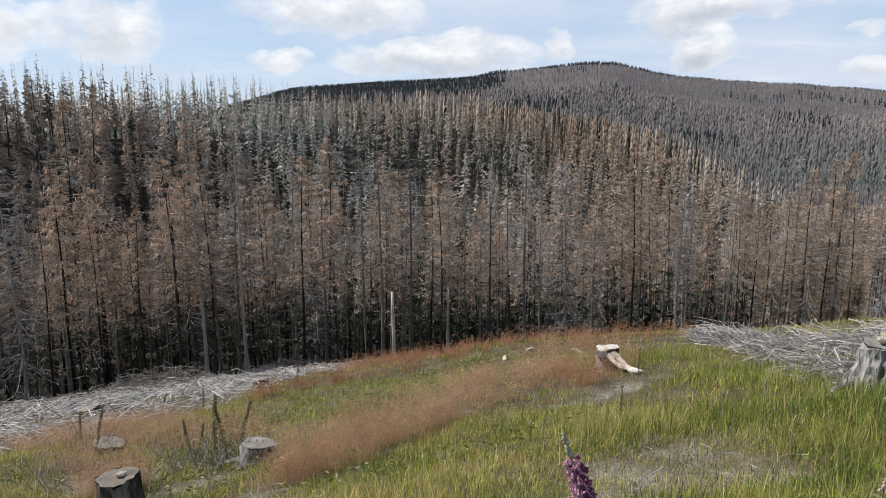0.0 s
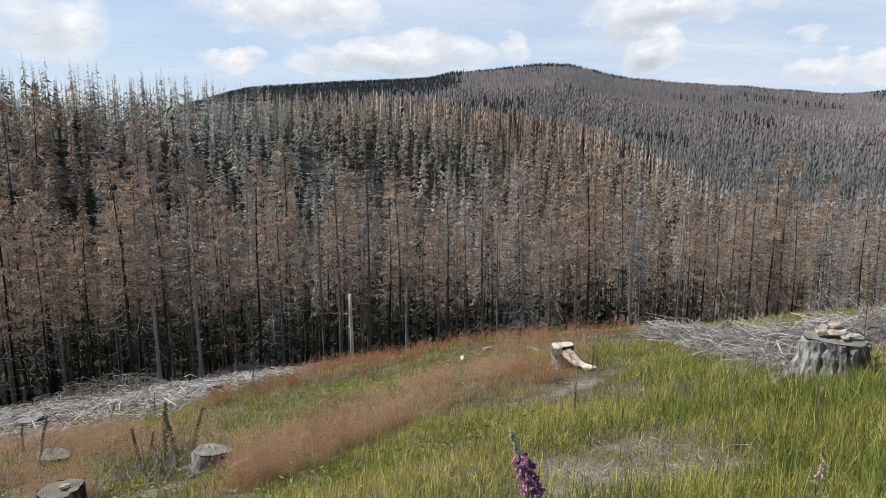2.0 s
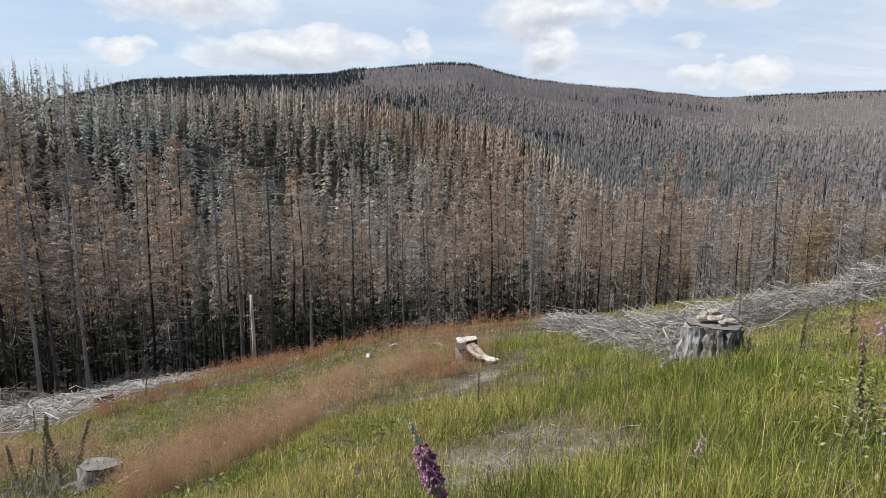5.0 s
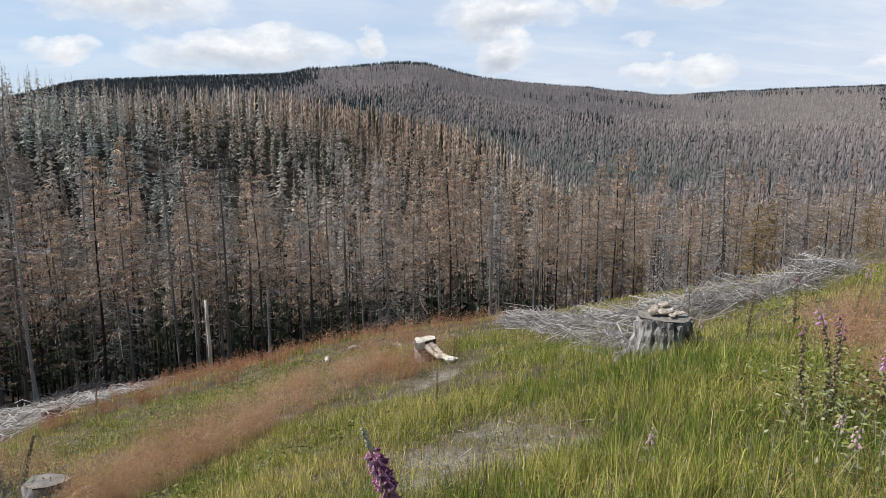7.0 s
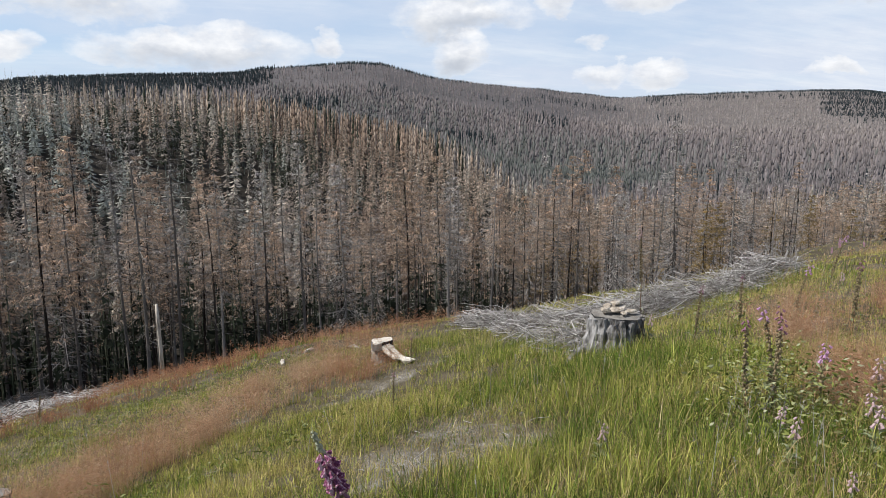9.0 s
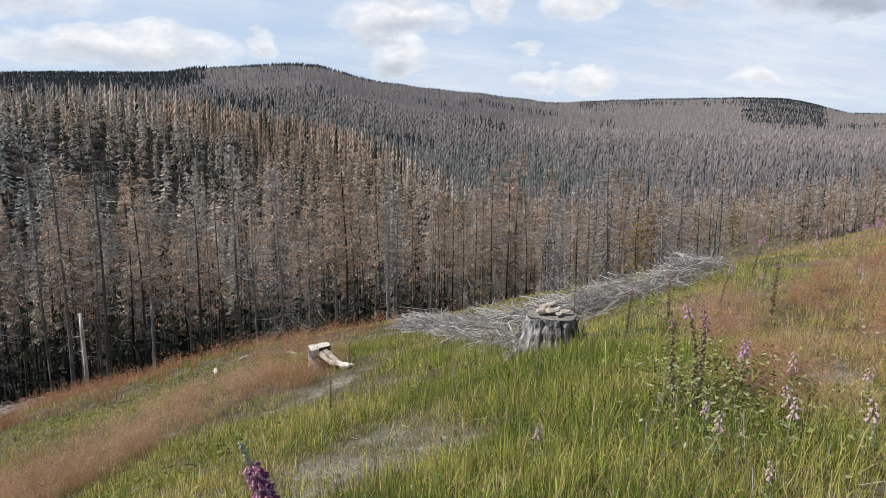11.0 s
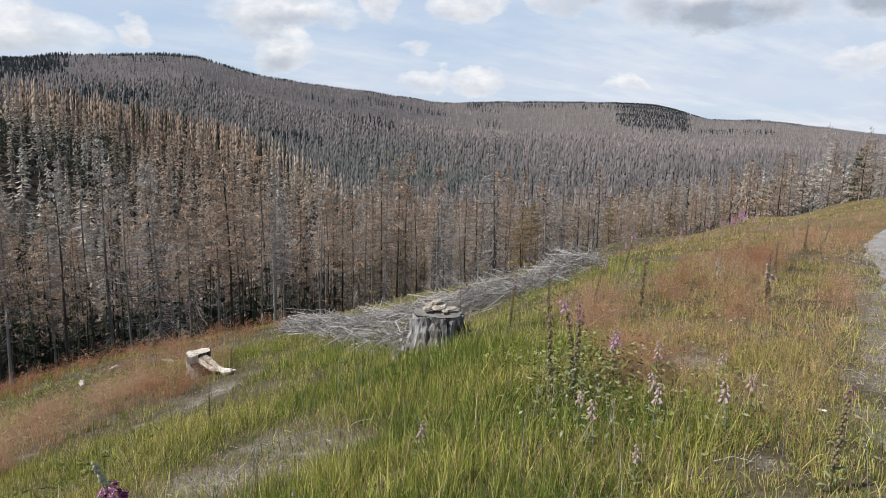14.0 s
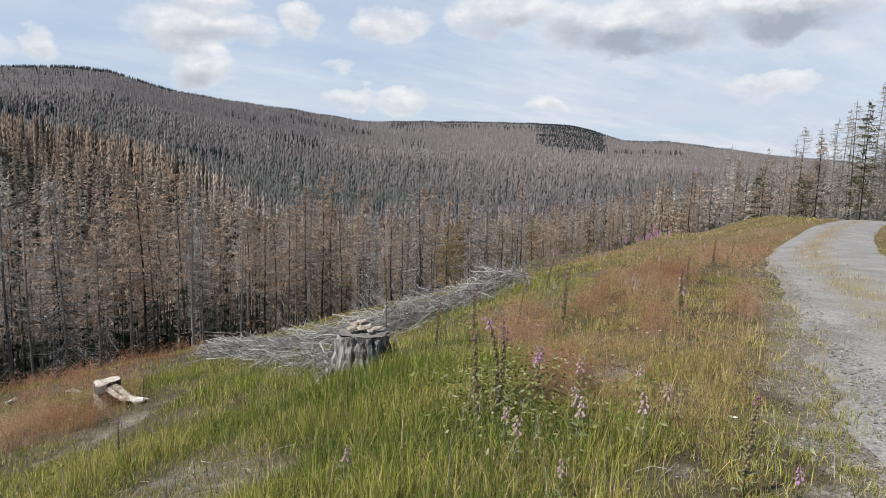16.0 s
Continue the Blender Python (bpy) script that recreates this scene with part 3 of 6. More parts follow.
    across = np.cross(way, r.normal(0, 1, (n * k, 3)))
    across = across / np.linalg.norm(across, axis=1, keepdims=True) * r.uniform(0.5, 1.3, (n * k, 1)) * wd
    twigs = tri_soup(base - across * 0.5, base + across * 0.5, base + way * tl)
    twig_bleach = np.repeat(np.exp(r.normal(-0.1, 0.42, n * k)).clip(0.25, 1.7) * np.exp(r.normal(0, 0.25, len(leafy)))[np.repeat(np.arange(len(leafy)), k)], 3)
    return trunk, boughs, twigs, np.concatenate([bough_bleach_shade, twig_bleach])


def spruce(seed, H, style, label):
    trunk, boughs, twigs, bleach = spruce_parts(seed, H, style)
    e = tagged(new("spruce" if style == "live" else "dead_spruce"), label, "tree", "spruces at the forest edge")
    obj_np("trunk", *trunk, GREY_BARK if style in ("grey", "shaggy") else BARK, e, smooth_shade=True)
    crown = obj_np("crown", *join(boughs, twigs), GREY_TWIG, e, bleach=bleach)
    crown.data.materials.append(TWIGS[style])
    crown.data.polygons.foreach_set("material_index", np.concatenate([np.zeros(len(boughs[1])), np.ones(len(twigs[1]))]).astype(np.int32))
    tagged(crown, kind="stuff")
    return e


def whorl_spruce(r, layers, per, wide, low, folded=True, gap=0.2, slim=0.5, drop=(0.2, 1.0), spread=0.25):
    """A spruce of unit height for stands that stay away from the road: whorls of ragged hanging boughs round a slim stem. Gives corners, faces, bleach."""
    n = layers * per
    u = np.repeat(low + (0.985 - low) * (np.arange(layers) + r.uniform(0.2, 0.8, layers)) / layers, per) + r.normal(0, 0.25 / layers, n)
    u = np.clip(u, low * 0.9, 0.985)
    az = np.tile(np.arange(per) * 6.2832 / per, layers) + np.repeat(r.uniform(0, 6.28, layers), per) + r.normal(0, 0.3, n)
    L = wide * (np.clip((1 - u) / (1 - low), 0, 1) ** 0.8 * r.uniform(0.55, 1.2, n) + 0.06)
    k = r.uniform(0, 1, n) > gap
    u, az, L = u[k], az[k], L[k]
    n = len(u)
    p = np.stack([0 * u, 0 * u, u], 1)
    out = np.stack([np.cos(az), np.sin(az), -r.uniform(*drop, n)], 1)
    sd = np.stack([-np.sin(az), np.cos(az), 0 * az], 1) * (slim * L * r.uniform(0.6, 1.3, n))[:, None]
    tip = p + out * L[:, None]
    if folded:
        mid = p + out * (L * r.uniform(0.4, 0.7, n))[:, None] - np.array([0, 0, 1.0]) * (L * 0.25)[:, None]
        a, b = tri_soup(p, mid + sd, tip), tri_soup(p, tip, mid - sd)
        pack, reps = join(a, b), 2
    else:
        sag = np.array([0, 0, 1.0]) * (L * r.normal(0, 0.3, n))[:, None]
        pack, reps = tri_soup(p, tip + sd + sag, tip - sd - sag), 1
    bleach = np.tile(np.repeat(np.exp(r.normal(-0.03, spread, n)).clip(0.4, 1.7), 3), reps)
    th = np.arange(3) * 2.0944 + r.uniform(0, 6)
    stem = np.concatenate([np.stack([np.cos(th) * 0.010, np.sin(th) * 0.010, 0 * th - 0.05], 1), [[0, 0, 1.0]]])
    v, f = join(pack, (stem, np.array([(0, 1, 3), (1, 2, 3), (2, 0, 3)])))
    return v, f, np.concatenate([bleach, np.full(4, r.uniform(0.7, 1.5))])


def cone_spruce(r, skirts, wide, low):
    """A spruce of unit height seen from very far: a few ragged skirts, one below the other. Gives corners, faces, bleach."""
    packs, bleach = [], []
    for k in range(skirts):
        top, bot = 1.0 - (1 - low) * k * 0.85 / skirts, 1.0 - (1 - low) * (k + 1) / skirts
        th = np.arange(5) * 1.2566 + r.uniform(0, 6)
        rad = wide * ((1 - bot) / (1 - low)) ** 0.7 * r.uniform(0.6, 1.15, 5)
        ring = np.stack([np.cos(th) * rad, np.sin(th) * rad, bot + r.uniform(-0.06, 0.06, 5)], 1)
        packs.append((np.concatenate([[[0, 0, top]], ring]), np.array([(0, 1 + q, 1 + (q + 1) % 5) for q in range(5)])))
        bleach.append(np.full(6, r.uniform(0.85, 1.15)))
    v, f = join(*packs)
    return v, f, np.concatenate(bleach)


def stand(name, xy, H, tone, seed, mat, label, layers, per, wide, low, folded=True, gap=0.2, slim=0.5, drop=(0.2, 1.0), variants=8, sink=0.0, stem=None, uneven=0.3):
    """Many spruces joined into one stand."""
    r = np.random.RandomState(seed)
    z = height(xy[:, 0], xy[:, 1])
    vs, fs, ts, bs, k = [], [], [], [], 0
    which = r.randint(0, variants, len(xy))
    for i in range(variants):
        v, f, bl = whorl_spruce(r, layers, per, wide, low, folded, gap, slim, drop) if per else cone_spruce(r, layers, wide, low)
        sel = np.where(which == i)[0]
        th = r.uniform(0, 6.2832, len(sel))
        h = H[sel]
        c, s = np.cos(th)[:, None], np.sin(th)[:, None]
        fat = (r.uniform(0.65, 1.35, len(sel)) * h)[:, None]
        lean = r.normal(0, 0.015, (2, len(sel), 1))
        X = (v[None, :, 0] * c - v[None, :, 1] * s) * fat + xy[sel, 0:1] + lean[0] * v[None, :, 2] * h[:, None]
        Y = (v[None, :, 0] * s + v[None, :, 1] * c) * fat + xy[sel, 1:2] + lean[1] * v[None, :, 2] * h[:, None]
        Z = v[None, :, 2] * (h[:, None] + sink) + z[sel][:, None] - sink
        vs.append(np.stack([X, Y, Z], -1).reshape(-1, 3))
        fs.append((f[None] + (np.arange(len(sel)) * len(v))[:, None, None]).reshape(-1, 3) + k)
        tt = np.repeat(tone[sel][:, None], len(v), 1)
        if stem is not None:
            tt[:, -4:] = stem
        ts.append(tt.ravel())
        bs.append((bl[None] * np.exp(r.normal(-0.04, uneven, len(sel)).clip(-0.8, 0.28))[:, None]).ravel())
        k += len(sel) * len(v)
    ob = obj_np(name, np.concatenate(vs), np.concatenate(fs), mat, tone=np.concatenate(ts), bleach=np.concatenate(bs))
    return tagged(ob, label, "forest", kind="stuff")


def in_fold(xy, tall, cover):
    """Trees that stand in a fold of the land, below what shows from the road."""
    z = height(xy[:, 0], xy[:, 1]) + tall
    d = np.hypot(*xy.T)
    worst = np.full(len(xy), -9.0)
    for q in np.linspace(0.12, 0.97, 40):
        p = xy * q
        away = np.hypot(*p.T)
        worst = np.maximum(worst, np.where(away > 95, (height(p[:, 0], p[:, 1]) + cover - 1.65) / away, -9))
    return (z - 1.65) / d < worst


def thinned(r, xy, tall, cover=8.0, left=0.2):
    return xy[~in_fold(xy, tall, cover) | (r.uniform(0, 1, len(xy)) < left)]


def scatter(r, r0, r1, az0, az1, space):
    """Jittered grid of places between two distances and two bearings."""
    g = np.arange(-r1, r1, space)
    X, Y = np.meshgrid(g, g)
    X = X.ravel() + r.uniform(-0.48, 0.48, X.size) * space
    Y = Y.ravel() + r.uniform(-0.48, 0.48, Y.size) * space
    d, az = np.hypot(X, Y), np.degrees(np.arctan2(X, Y))
    k = (d >= r0) & (d < r1) & (az > az0) & (az < az1)
    return np.stack([X[k], Y[k]], 1)


def build_forest():
    r = np.random.RandomState(11)
    kinds = [spruce(100 + i, 13.0, "brown", "dead brown spruce still holding its dry twigs") for i in range(5)]
    kinds += [spruce(200 + i, 14.0, "grey", "bare grey dead spruce with drooping branches") for i in range(4)]
    kinds += [spruce(300, 11.0, "live", "small spruce with some living green needles")]
    kinds += [spruce(320 + i, 12.0, "shaggy", "dead grey spruce feathered with fine bare branches") for i in range(2)]
    kinds += [spruce(340, 9.0, "ochre", "spruce with yellowing ochre needles")]
    tall = [13.0] * 5 + [14.0] * 4 + [11.0, 12.0, 12.0, 9.0]
    first = [True] * len(kinds)

    def put(i, x, y, h, slim=1.0):
        m = pose(x, y, ground_z(x, y) - 0.1, r.normal(0, 0.8), r.normal(0, 0.8), r.uniform(0, 360))
        ob = kinds[i]
        if first[i]:
            first[i] = False
        else:
            ob = copy_thing(kinds[i], m)
        ob.matrix_basis = m @ Matrix.Diagonal((h * slim, h * slim, h, 1))

    # single trees that stand out: bearing, distance, kind, elevation of the tip
    for az, d, i, el in [(-32.4, 47, 5, 4.9), (-30.3, 52, 0, 3.2), (-28.7, 45, 1, 4.5), (-24.0, 44, 6, 4.2), (-18.4, 43, 5, 4.2), (-21.2, 46, 2, 1.9), (-13.5, 44, 7, -0.5), (-10.4, 42, 3, 0.6), (-7.0, 42, 6, 2.0),
                         (-3.5, 41, 8, -4.0), (0.6, 41, 4, -2.7), (4.4, 40, 5, -2.6), (7.5, 40, 7, 1.2), (15.9, 40, 1, -2.3), (21.4, 42, 8, -4.3),
                         (30.3, 45, 10, -3.0), (35.3, 44, 11, -3.2), (40.1, 50, 10, 1.9), (44.6, 54, 11, 1.1), (42.5, 49, 12, -5.2), (43.3, 52, 12, -5.0), (33.2, 47, 0, -4.6), (37.6, 48, 2, -3.8), (47.6, 58, 6, -2.2), (50.0, 62, 12, -4.2),
                         (65.7, 92, 10, 2.2), (67.0, 95, 7, 1.1), (68.0, 92, 9, 0.5), (68.5, 98, 5, 2.0), (70.3, 96, 6, 2.7), (70.7, 96, 10, 3.8), (71.1, 95, 9, 0.2), (72.0, 99, 11, 3.5), (72.8, 97, 10, 4.3),
                         (73.5, 98, 5, 4.9), (74.2, 94, 11, 5.6), (74.9, 92, 9, 5.6), (75.4, 96, 10, 7.0), (76.2, 93, 8, 7.2), (76.6, 90, 11, 7.5), (77.4, 92, 6, 7.8), (78.2, 88, 10, 8.0), (79.2, 86, 5, 8.2),
                         (69.4, 97, 6, 0.4), (74.0, 101, 7, 4.4), (74.7, 103, 11, 5.6), (75.9, 105, 8, 6.2), (76.9, 97, 7, 7.2), (77.8, 97, 8, 7.6), (78.7, 95, 6, 7.8), (72.9, 104, 5, 3.0), (73.4, 100, 7, 1.6), (71.7, 103, 8, 1.8)]:
        x, y = d * math.sin(radians(az)), d * math.cos(radians(az))
        h = (1.65 + d * math.tan(radians(el)) - ground_z(x, y) + 0.1) / tall[i]
        put(i, x, y, h, min(1.0, 1.1 / h))
    pts = scatter(r, 28, 90, -50, 84, 2.75)
    a, b = to_ab(pts[:, 0], pts[:, 1])
    s, off = road_offset(pts[:, 0], pts[:, 1])
    inside = (b > edge_b(a)) & (off > 6)
    pts, a, b = pts[inside], a[inside], b[inside]
    order = np.argsort(b - edge_b(a))
    near, rest = order[:270], order[270:]
    for q in near:
        east = pts[q, 0] > 0.5 * pts[q, 1]
        # pale-trunked kinds are rarer to the west, in place of shade there
        west = pts[q, 0] < -0.18 * pts[q, 1]
        i = r.choice(13, p=[0.12, 0.12, 0.12, 0.12, 0.12, 0.025, 0.025, 0.025, 0.025, 0.0, 0.11, 0.11, 0.08] if east
                     else [0.16, 0.16, 0.16, 0.16, 0.16, 0.05, 0.05, 0.04, 0.04, 0.0, 0.01, 0.01, 0.0] if west else [0.12, 0.12, 0.12, 0.12, 0.12, 0.09, 0.09, 0.08, 0.08, 0.0, 0.03, 0.03, 0.0])
        put(i, pts[q, 0], pts[q, 1], r.uniform(0.72, 1.08) * (1.05 if pts[q, 0] < 0 else 0.9))

    def tones(xy):
        az, d = np.degrees(np.arctan2(xy[:, 0], xy[:, 1])), np.hypot(xy[:, 0], xy[:, 1])
        base = 0.55 + 0.22 * smooth(-14, -22, az) * smooth(145, 110, d) + 0.25 * smooth(4, 12, az) * smooth(300, 260, d) * smooth(58, 34, az) + 0.2 * waves(xy[:, 0], xy[:, 1], 70, 21) + r.normal(0, 0.13, len(xy))
        grey = np.exp(-((az + 8) / 14) ** 2 - ((d - 140) / 40) ** 2) + 0.6 * smooth(-16, -24, az) * smooth(125, 160, d) + 1.2 * np.exp(-((az - 25) / 7) ** 2 - ((d - 330) / 140) ** 2)
        brown = np.exp(-((az - 8) / 10) ** 2 - ((d - 235) / 55) ** 2)
        deep = smooth(10, 14, az) * smooth(48, 38, az) * smooth(285, 320, d)
        return np.clip(base - 0.38 * grey + 0.3 * brown + 0.08 * smooth(30, 42, az) * smooth(60, 45, az) * smooth(300, 200, d) - 0.45 * deep, 0.2 - 0.03 * deep, 0.95)

    more = scatter(r, 90, 210, -56, 86, 3.1)
    s, off = road_offset(more[:, 0], more[:, 1])
    more = thinned(r, more[(off > 8) | (np.hypot(*more.T) > 130)], 12.0, 4.0, 0.3)
    mid = np.concatenate([pts[rest], more])
    t = tones(mid)
    t[r.uniform(0, 1, len(mid)) < 0.05] = 0.08
    # the small clearing with fallen trunks on the far side of the valley
    az, d = np.degrees(np.arctan2(mid[:, 0], mid[:, 1])), np.hypot(*mid.T)
    thin = (np.abs(az + 3) < 7) & (np.abs(d - 145) < 22) & (r.uniform(0, 1, len(mid)) < 0.65)
    dark = (np.abs(az - 1) < 9) & (np.abs(d - 175) < 25) & (r.uniform(0, 1, len(mid)) < 0.25)
    t[dark] = 0.06
    mid, t, d = mid[~thin], t[~thin], d[~thin]
    # full-grown single trees behind the brow, where the road comes near them
    az = np.degrees(np.arctan2(mid[:, 0], mid[:, 1]))
    brow = (az > 49) & (az < 80) & (d < 118)
    for x, y in mid[brow & (r.uniform(0, 1, len(mid)) < 0.5)]:
        i = r.choice(13, p=[0.12, 0.12, 0.12, 0.12, 0.12, 0.04, 0.04, 0.03, 0.03, 0.01, 0.1, 0.1, 0.05])
        put(i, x, y, r.uniform(0.7, 1.02))
    mid, t, d = mid[~brow], t[~brow], d[~brow]
    close = d < 120
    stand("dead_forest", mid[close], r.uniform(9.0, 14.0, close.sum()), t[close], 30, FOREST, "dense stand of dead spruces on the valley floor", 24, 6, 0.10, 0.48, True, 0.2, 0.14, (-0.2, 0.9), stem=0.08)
    far_bank = ~close
    stand("dead_forest", mid[far_bank], r.uniform(9.0, 14.5, far_bank.sum()), t[far_bank], 31, FOREST, "stand of dead grey and brown spruces across the valley", 11, 5, 0.10, 0.2, True, 0.2, 0.3, (0.1, 1.0), stem=0.14)
    # thin suppressed spruces crowding behind the first trees, toned near-black in place of shade
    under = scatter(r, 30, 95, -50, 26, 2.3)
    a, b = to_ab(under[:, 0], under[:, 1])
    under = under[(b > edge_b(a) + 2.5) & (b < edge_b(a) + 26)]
    stand("dead_forest", under, r.uniform(5.5, 9.0, len(under)), r.uniform(0.03, 0.12, len(under)), 37, FOREST, "thin dead stems, near-black to deepen the forest's shade", 12, 3, 0.075, 0.1, False, 0.1, 0.08, (-0.2, 0.6))
    hill = thinned(r, scatter(r, 210, 420, -44, 80, 3.3), 12.0)
    t = tones(hill)
    dark = r.uniform(0, 1, len(hill)) < 0.07
    t[dark] = 0.08
    az, d = np.degrees(np.arctan2(hill[:, 0], hill[:, 1])), np.hypot(*hill.T)
    spur = d < 290 - 70 * smooth(16, 26, az)
    stand("dead_forest", hill[spur], r.uniform(8, 14, spur.sum()), t[spur], 32, FOREST, "dead brown spruces along the crest of the spur", 5, 0, 0.088, 0.1)
    # trees beyond the spur take the hazed colours, pulled towards grey
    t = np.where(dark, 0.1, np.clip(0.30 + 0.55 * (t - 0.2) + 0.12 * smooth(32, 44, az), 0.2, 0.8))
    stand("dead_forest", hill[~spur], r.uniform(8, 14, (~spur).sum()), t[~spur], 38, HAZED_FOREST, "grey dead spruces filling the valley behind the spur", 4, 0, 0.095, 0.1, uneven=0.22)
    far = thinned(r, np.concatenate([scatter(r, 420, 800, -30, 80, 6.0), scatter(r, 800, 1350, -24, 80, 10.0), scatter(r, 1350, 2150, 30, 80, 15.0)]), 12.0)
    az, d = np.degrees(np.arctan2(far[:, 0], far[:, 1])), np.hypot(*far.T)
    el = np.degrees(np.arctan2(height(far[:, 0], far[:, 1]) - 1.65, d))
    patchy = waves(far[:, 0], far[:, 1], 90, 29)
    # spruces farther off and to the right are paled in place of haze
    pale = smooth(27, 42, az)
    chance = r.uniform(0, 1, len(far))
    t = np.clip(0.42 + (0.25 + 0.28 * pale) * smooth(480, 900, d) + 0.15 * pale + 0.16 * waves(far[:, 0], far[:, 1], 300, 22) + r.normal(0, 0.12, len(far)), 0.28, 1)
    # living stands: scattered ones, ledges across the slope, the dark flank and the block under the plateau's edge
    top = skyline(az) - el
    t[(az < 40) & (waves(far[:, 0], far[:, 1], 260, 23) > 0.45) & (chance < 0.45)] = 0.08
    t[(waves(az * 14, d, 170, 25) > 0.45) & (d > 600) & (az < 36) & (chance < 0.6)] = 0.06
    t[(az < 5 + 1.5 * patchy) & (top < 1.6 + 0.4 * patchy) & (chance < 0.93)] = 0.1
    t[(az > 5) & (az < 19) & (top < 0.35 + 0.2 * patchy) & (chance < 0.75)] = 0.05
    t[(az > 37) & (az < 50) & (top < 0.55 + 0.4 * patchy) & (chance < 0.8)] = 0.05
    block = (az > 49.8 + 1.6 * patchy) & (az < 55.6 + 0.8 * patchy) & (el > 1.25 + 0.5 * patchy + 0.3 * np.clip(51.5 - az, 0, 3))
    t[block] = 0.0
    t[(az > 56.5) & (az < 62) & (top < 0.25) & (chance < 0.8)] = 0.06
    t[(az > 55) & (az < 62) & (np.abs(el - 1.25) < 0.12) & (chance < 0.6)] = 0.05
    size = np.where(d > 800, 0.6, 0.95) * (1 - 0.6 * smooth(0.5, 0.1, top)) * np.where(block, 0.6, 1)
    stand("far_forest", far, r.uniform(8, 14, len(far)) * size, t, 33, HAZED_FOREST, "forest of dead and living spruces on the far hill, haze painted in", 2, 0, 0.165, 0.0, uneven=0.10)
    # closer-set living trees on the dark flank and the block
    dense = np.concatenate([scatter(r, 800, 1205, -22, 8, 7.0), scatter(r, 1000, 1900, 48, 58, 9.0)])
    az, d = np.degrees(np.arctan2(dense[:, 0], dense[:, 1])), np.hypot(*dense.T)
    el = np.degrees(np.arctan2(height(dense[:, 0], dense[:, 1]) - 1.65, d))
    patchy = waves(dense[:, 0], dense[:, 1], 90, 29)
    top = skyline(az) - el
    flank = (az < 5 + 1.5 * patchy) & (top < 1.6 + 0.4 * patchy)
    block = (az > 49.8 + 1.6 * patchy) & (az < 55.6 + 0.8 * patchy) & (el > 1.25 + 0.5 * patchy + 0.3 * np.clip(51.5 - az, 0, 3))
    dense = dense[flank | block]
    stand("far_forest", dense, np.where(dense[:, 0] < 400, r.uniform(4, 7, len(dense)), r.uniform(3, 5, len(dense))), r.uniform(0.0, 0.17, len(dense)), 35, HAZED_FOREST, "dark living spruce forest on the far hillside", 2, 0, 0.26, 0.0)
    # the low ragged line of trees along the skyline
    ridge = scatter(r, 1000, 2150, -22, 66, 5.0)
    az, d = np.degrees(np.arctan2(ridge[:, 0], ridge[:, 1])), np.hypot(*ridge.T)
    up = d - az_curve(az, FAR_R)
    ridge = ridge[(up > -45) & (up < 15) & (waves(ridge[:, 0], ridge[:, 1], 110, 27) > -0.35)]
    az = np.degrees(np.arctan2(ridge[:, 0], ridge[:, 1]))
    crown = 1 + 0.8 * np.exp(-((az - 12) / 5.5) ** 2) + 0.5 * smooth(35, 40, az)
    stand("far_forest", ridge, r.uniform(1.5, 3.6, len(ridge)) * crown, r.uniform(0.0, 0.2, len(ridge)), 34, HAZED_FOREST, "thin dark line of living spruces on the skyline", 1, 0, 0.3, 0.0, sink=2.0)


build_forest()


# ---------------------------------------------------------------- ground cover
def slash_cover(x, y):
    """How thickly the felled branches lie on the lower part of the clearing."""
    a, b = to_ab(x, y)
    low = np.interp(a, [-30, -8, -2, 2, 6, 9], [10.6, 10.8, 11.8, 14.2, 19.0, 23.5])
    return smooth(-0.8, 1.2, b - low + 0.7 * waves(x, y, 5, 44)) * smooth(10.0, 7.0, a) * smooth(1.5, -1.0, b - edge_b(a))


def blades(r, x, y, length, width, tone, lean=0.35, bent=True, out=None):
    """Grass blades as narrow curved strips."""
    n = len(x)
    z = height(x, y)
    base = np.stack([x, y, z - 0.015], 1)
    th = r.uniform(0, 6.2832, n)
    side = np.stack([np.cos(th), np.sin(th), 0 * th], 1) * (width * 0.5)[:, None]
    ph = th + 1.5708 + r.normal(0, 0.5, n) if out is None else out + r.normal(0, 0.4, n)
    amt = np.abs(r.normal(0, lean, n)) * length
    wind = np.array([0.05, 0.02])
    tip = base + np.stack([np.cos(ph) * amt + wind[0] * length, np.sin(ph) * amt + wind[1] * length, length * np.sqrt(np.clip(1 - (amt / length) ** 2, 0.15, 1))], 1)
    if not bent:
        v = np.stack([base - side, base + side, tip], 1).reshape(-1, 3)
        return v, np.arange(3 * n).reshape(-1, 3), np.repeat(tone, 3)
    mid = base + (tip - base) * 0.5 + np.array([0, 0, 1.0]) * (0.26 * amt)[:, None]
    v = np.stack([base - side, base + side, mid + side * 0.8, mid - side * 0.8, tip], 1).reshape(-1, 3)
    f = np.array([(0, 1, 2), (0, 2, 3), (3, 2, 4)])
    return v, (f[None] + (np.arange(n) * 5)[:, None, None]).reshape(-1, 3), np.repeat(tone, 5)


def merge(packs):
    vs, fs, ts, k = [], [], [], 0
    for v, f, t in packs:
        vs.append(v)
        fs.append(f + k)
        ts.append(t)
        k += len(v)
    return np.concatenate(vs), np.concatenate(fs), np.concatenate(ts)


def polar(r, n, r0, r1, az0=-46, az1=88):
    d = np.sqrt(r.uniform(r0 * r0, r1 * r1, n))
    az = np.radians(r.uniform(az0, az1, n))
    return d * np.sin(az), d * np.cos(az)


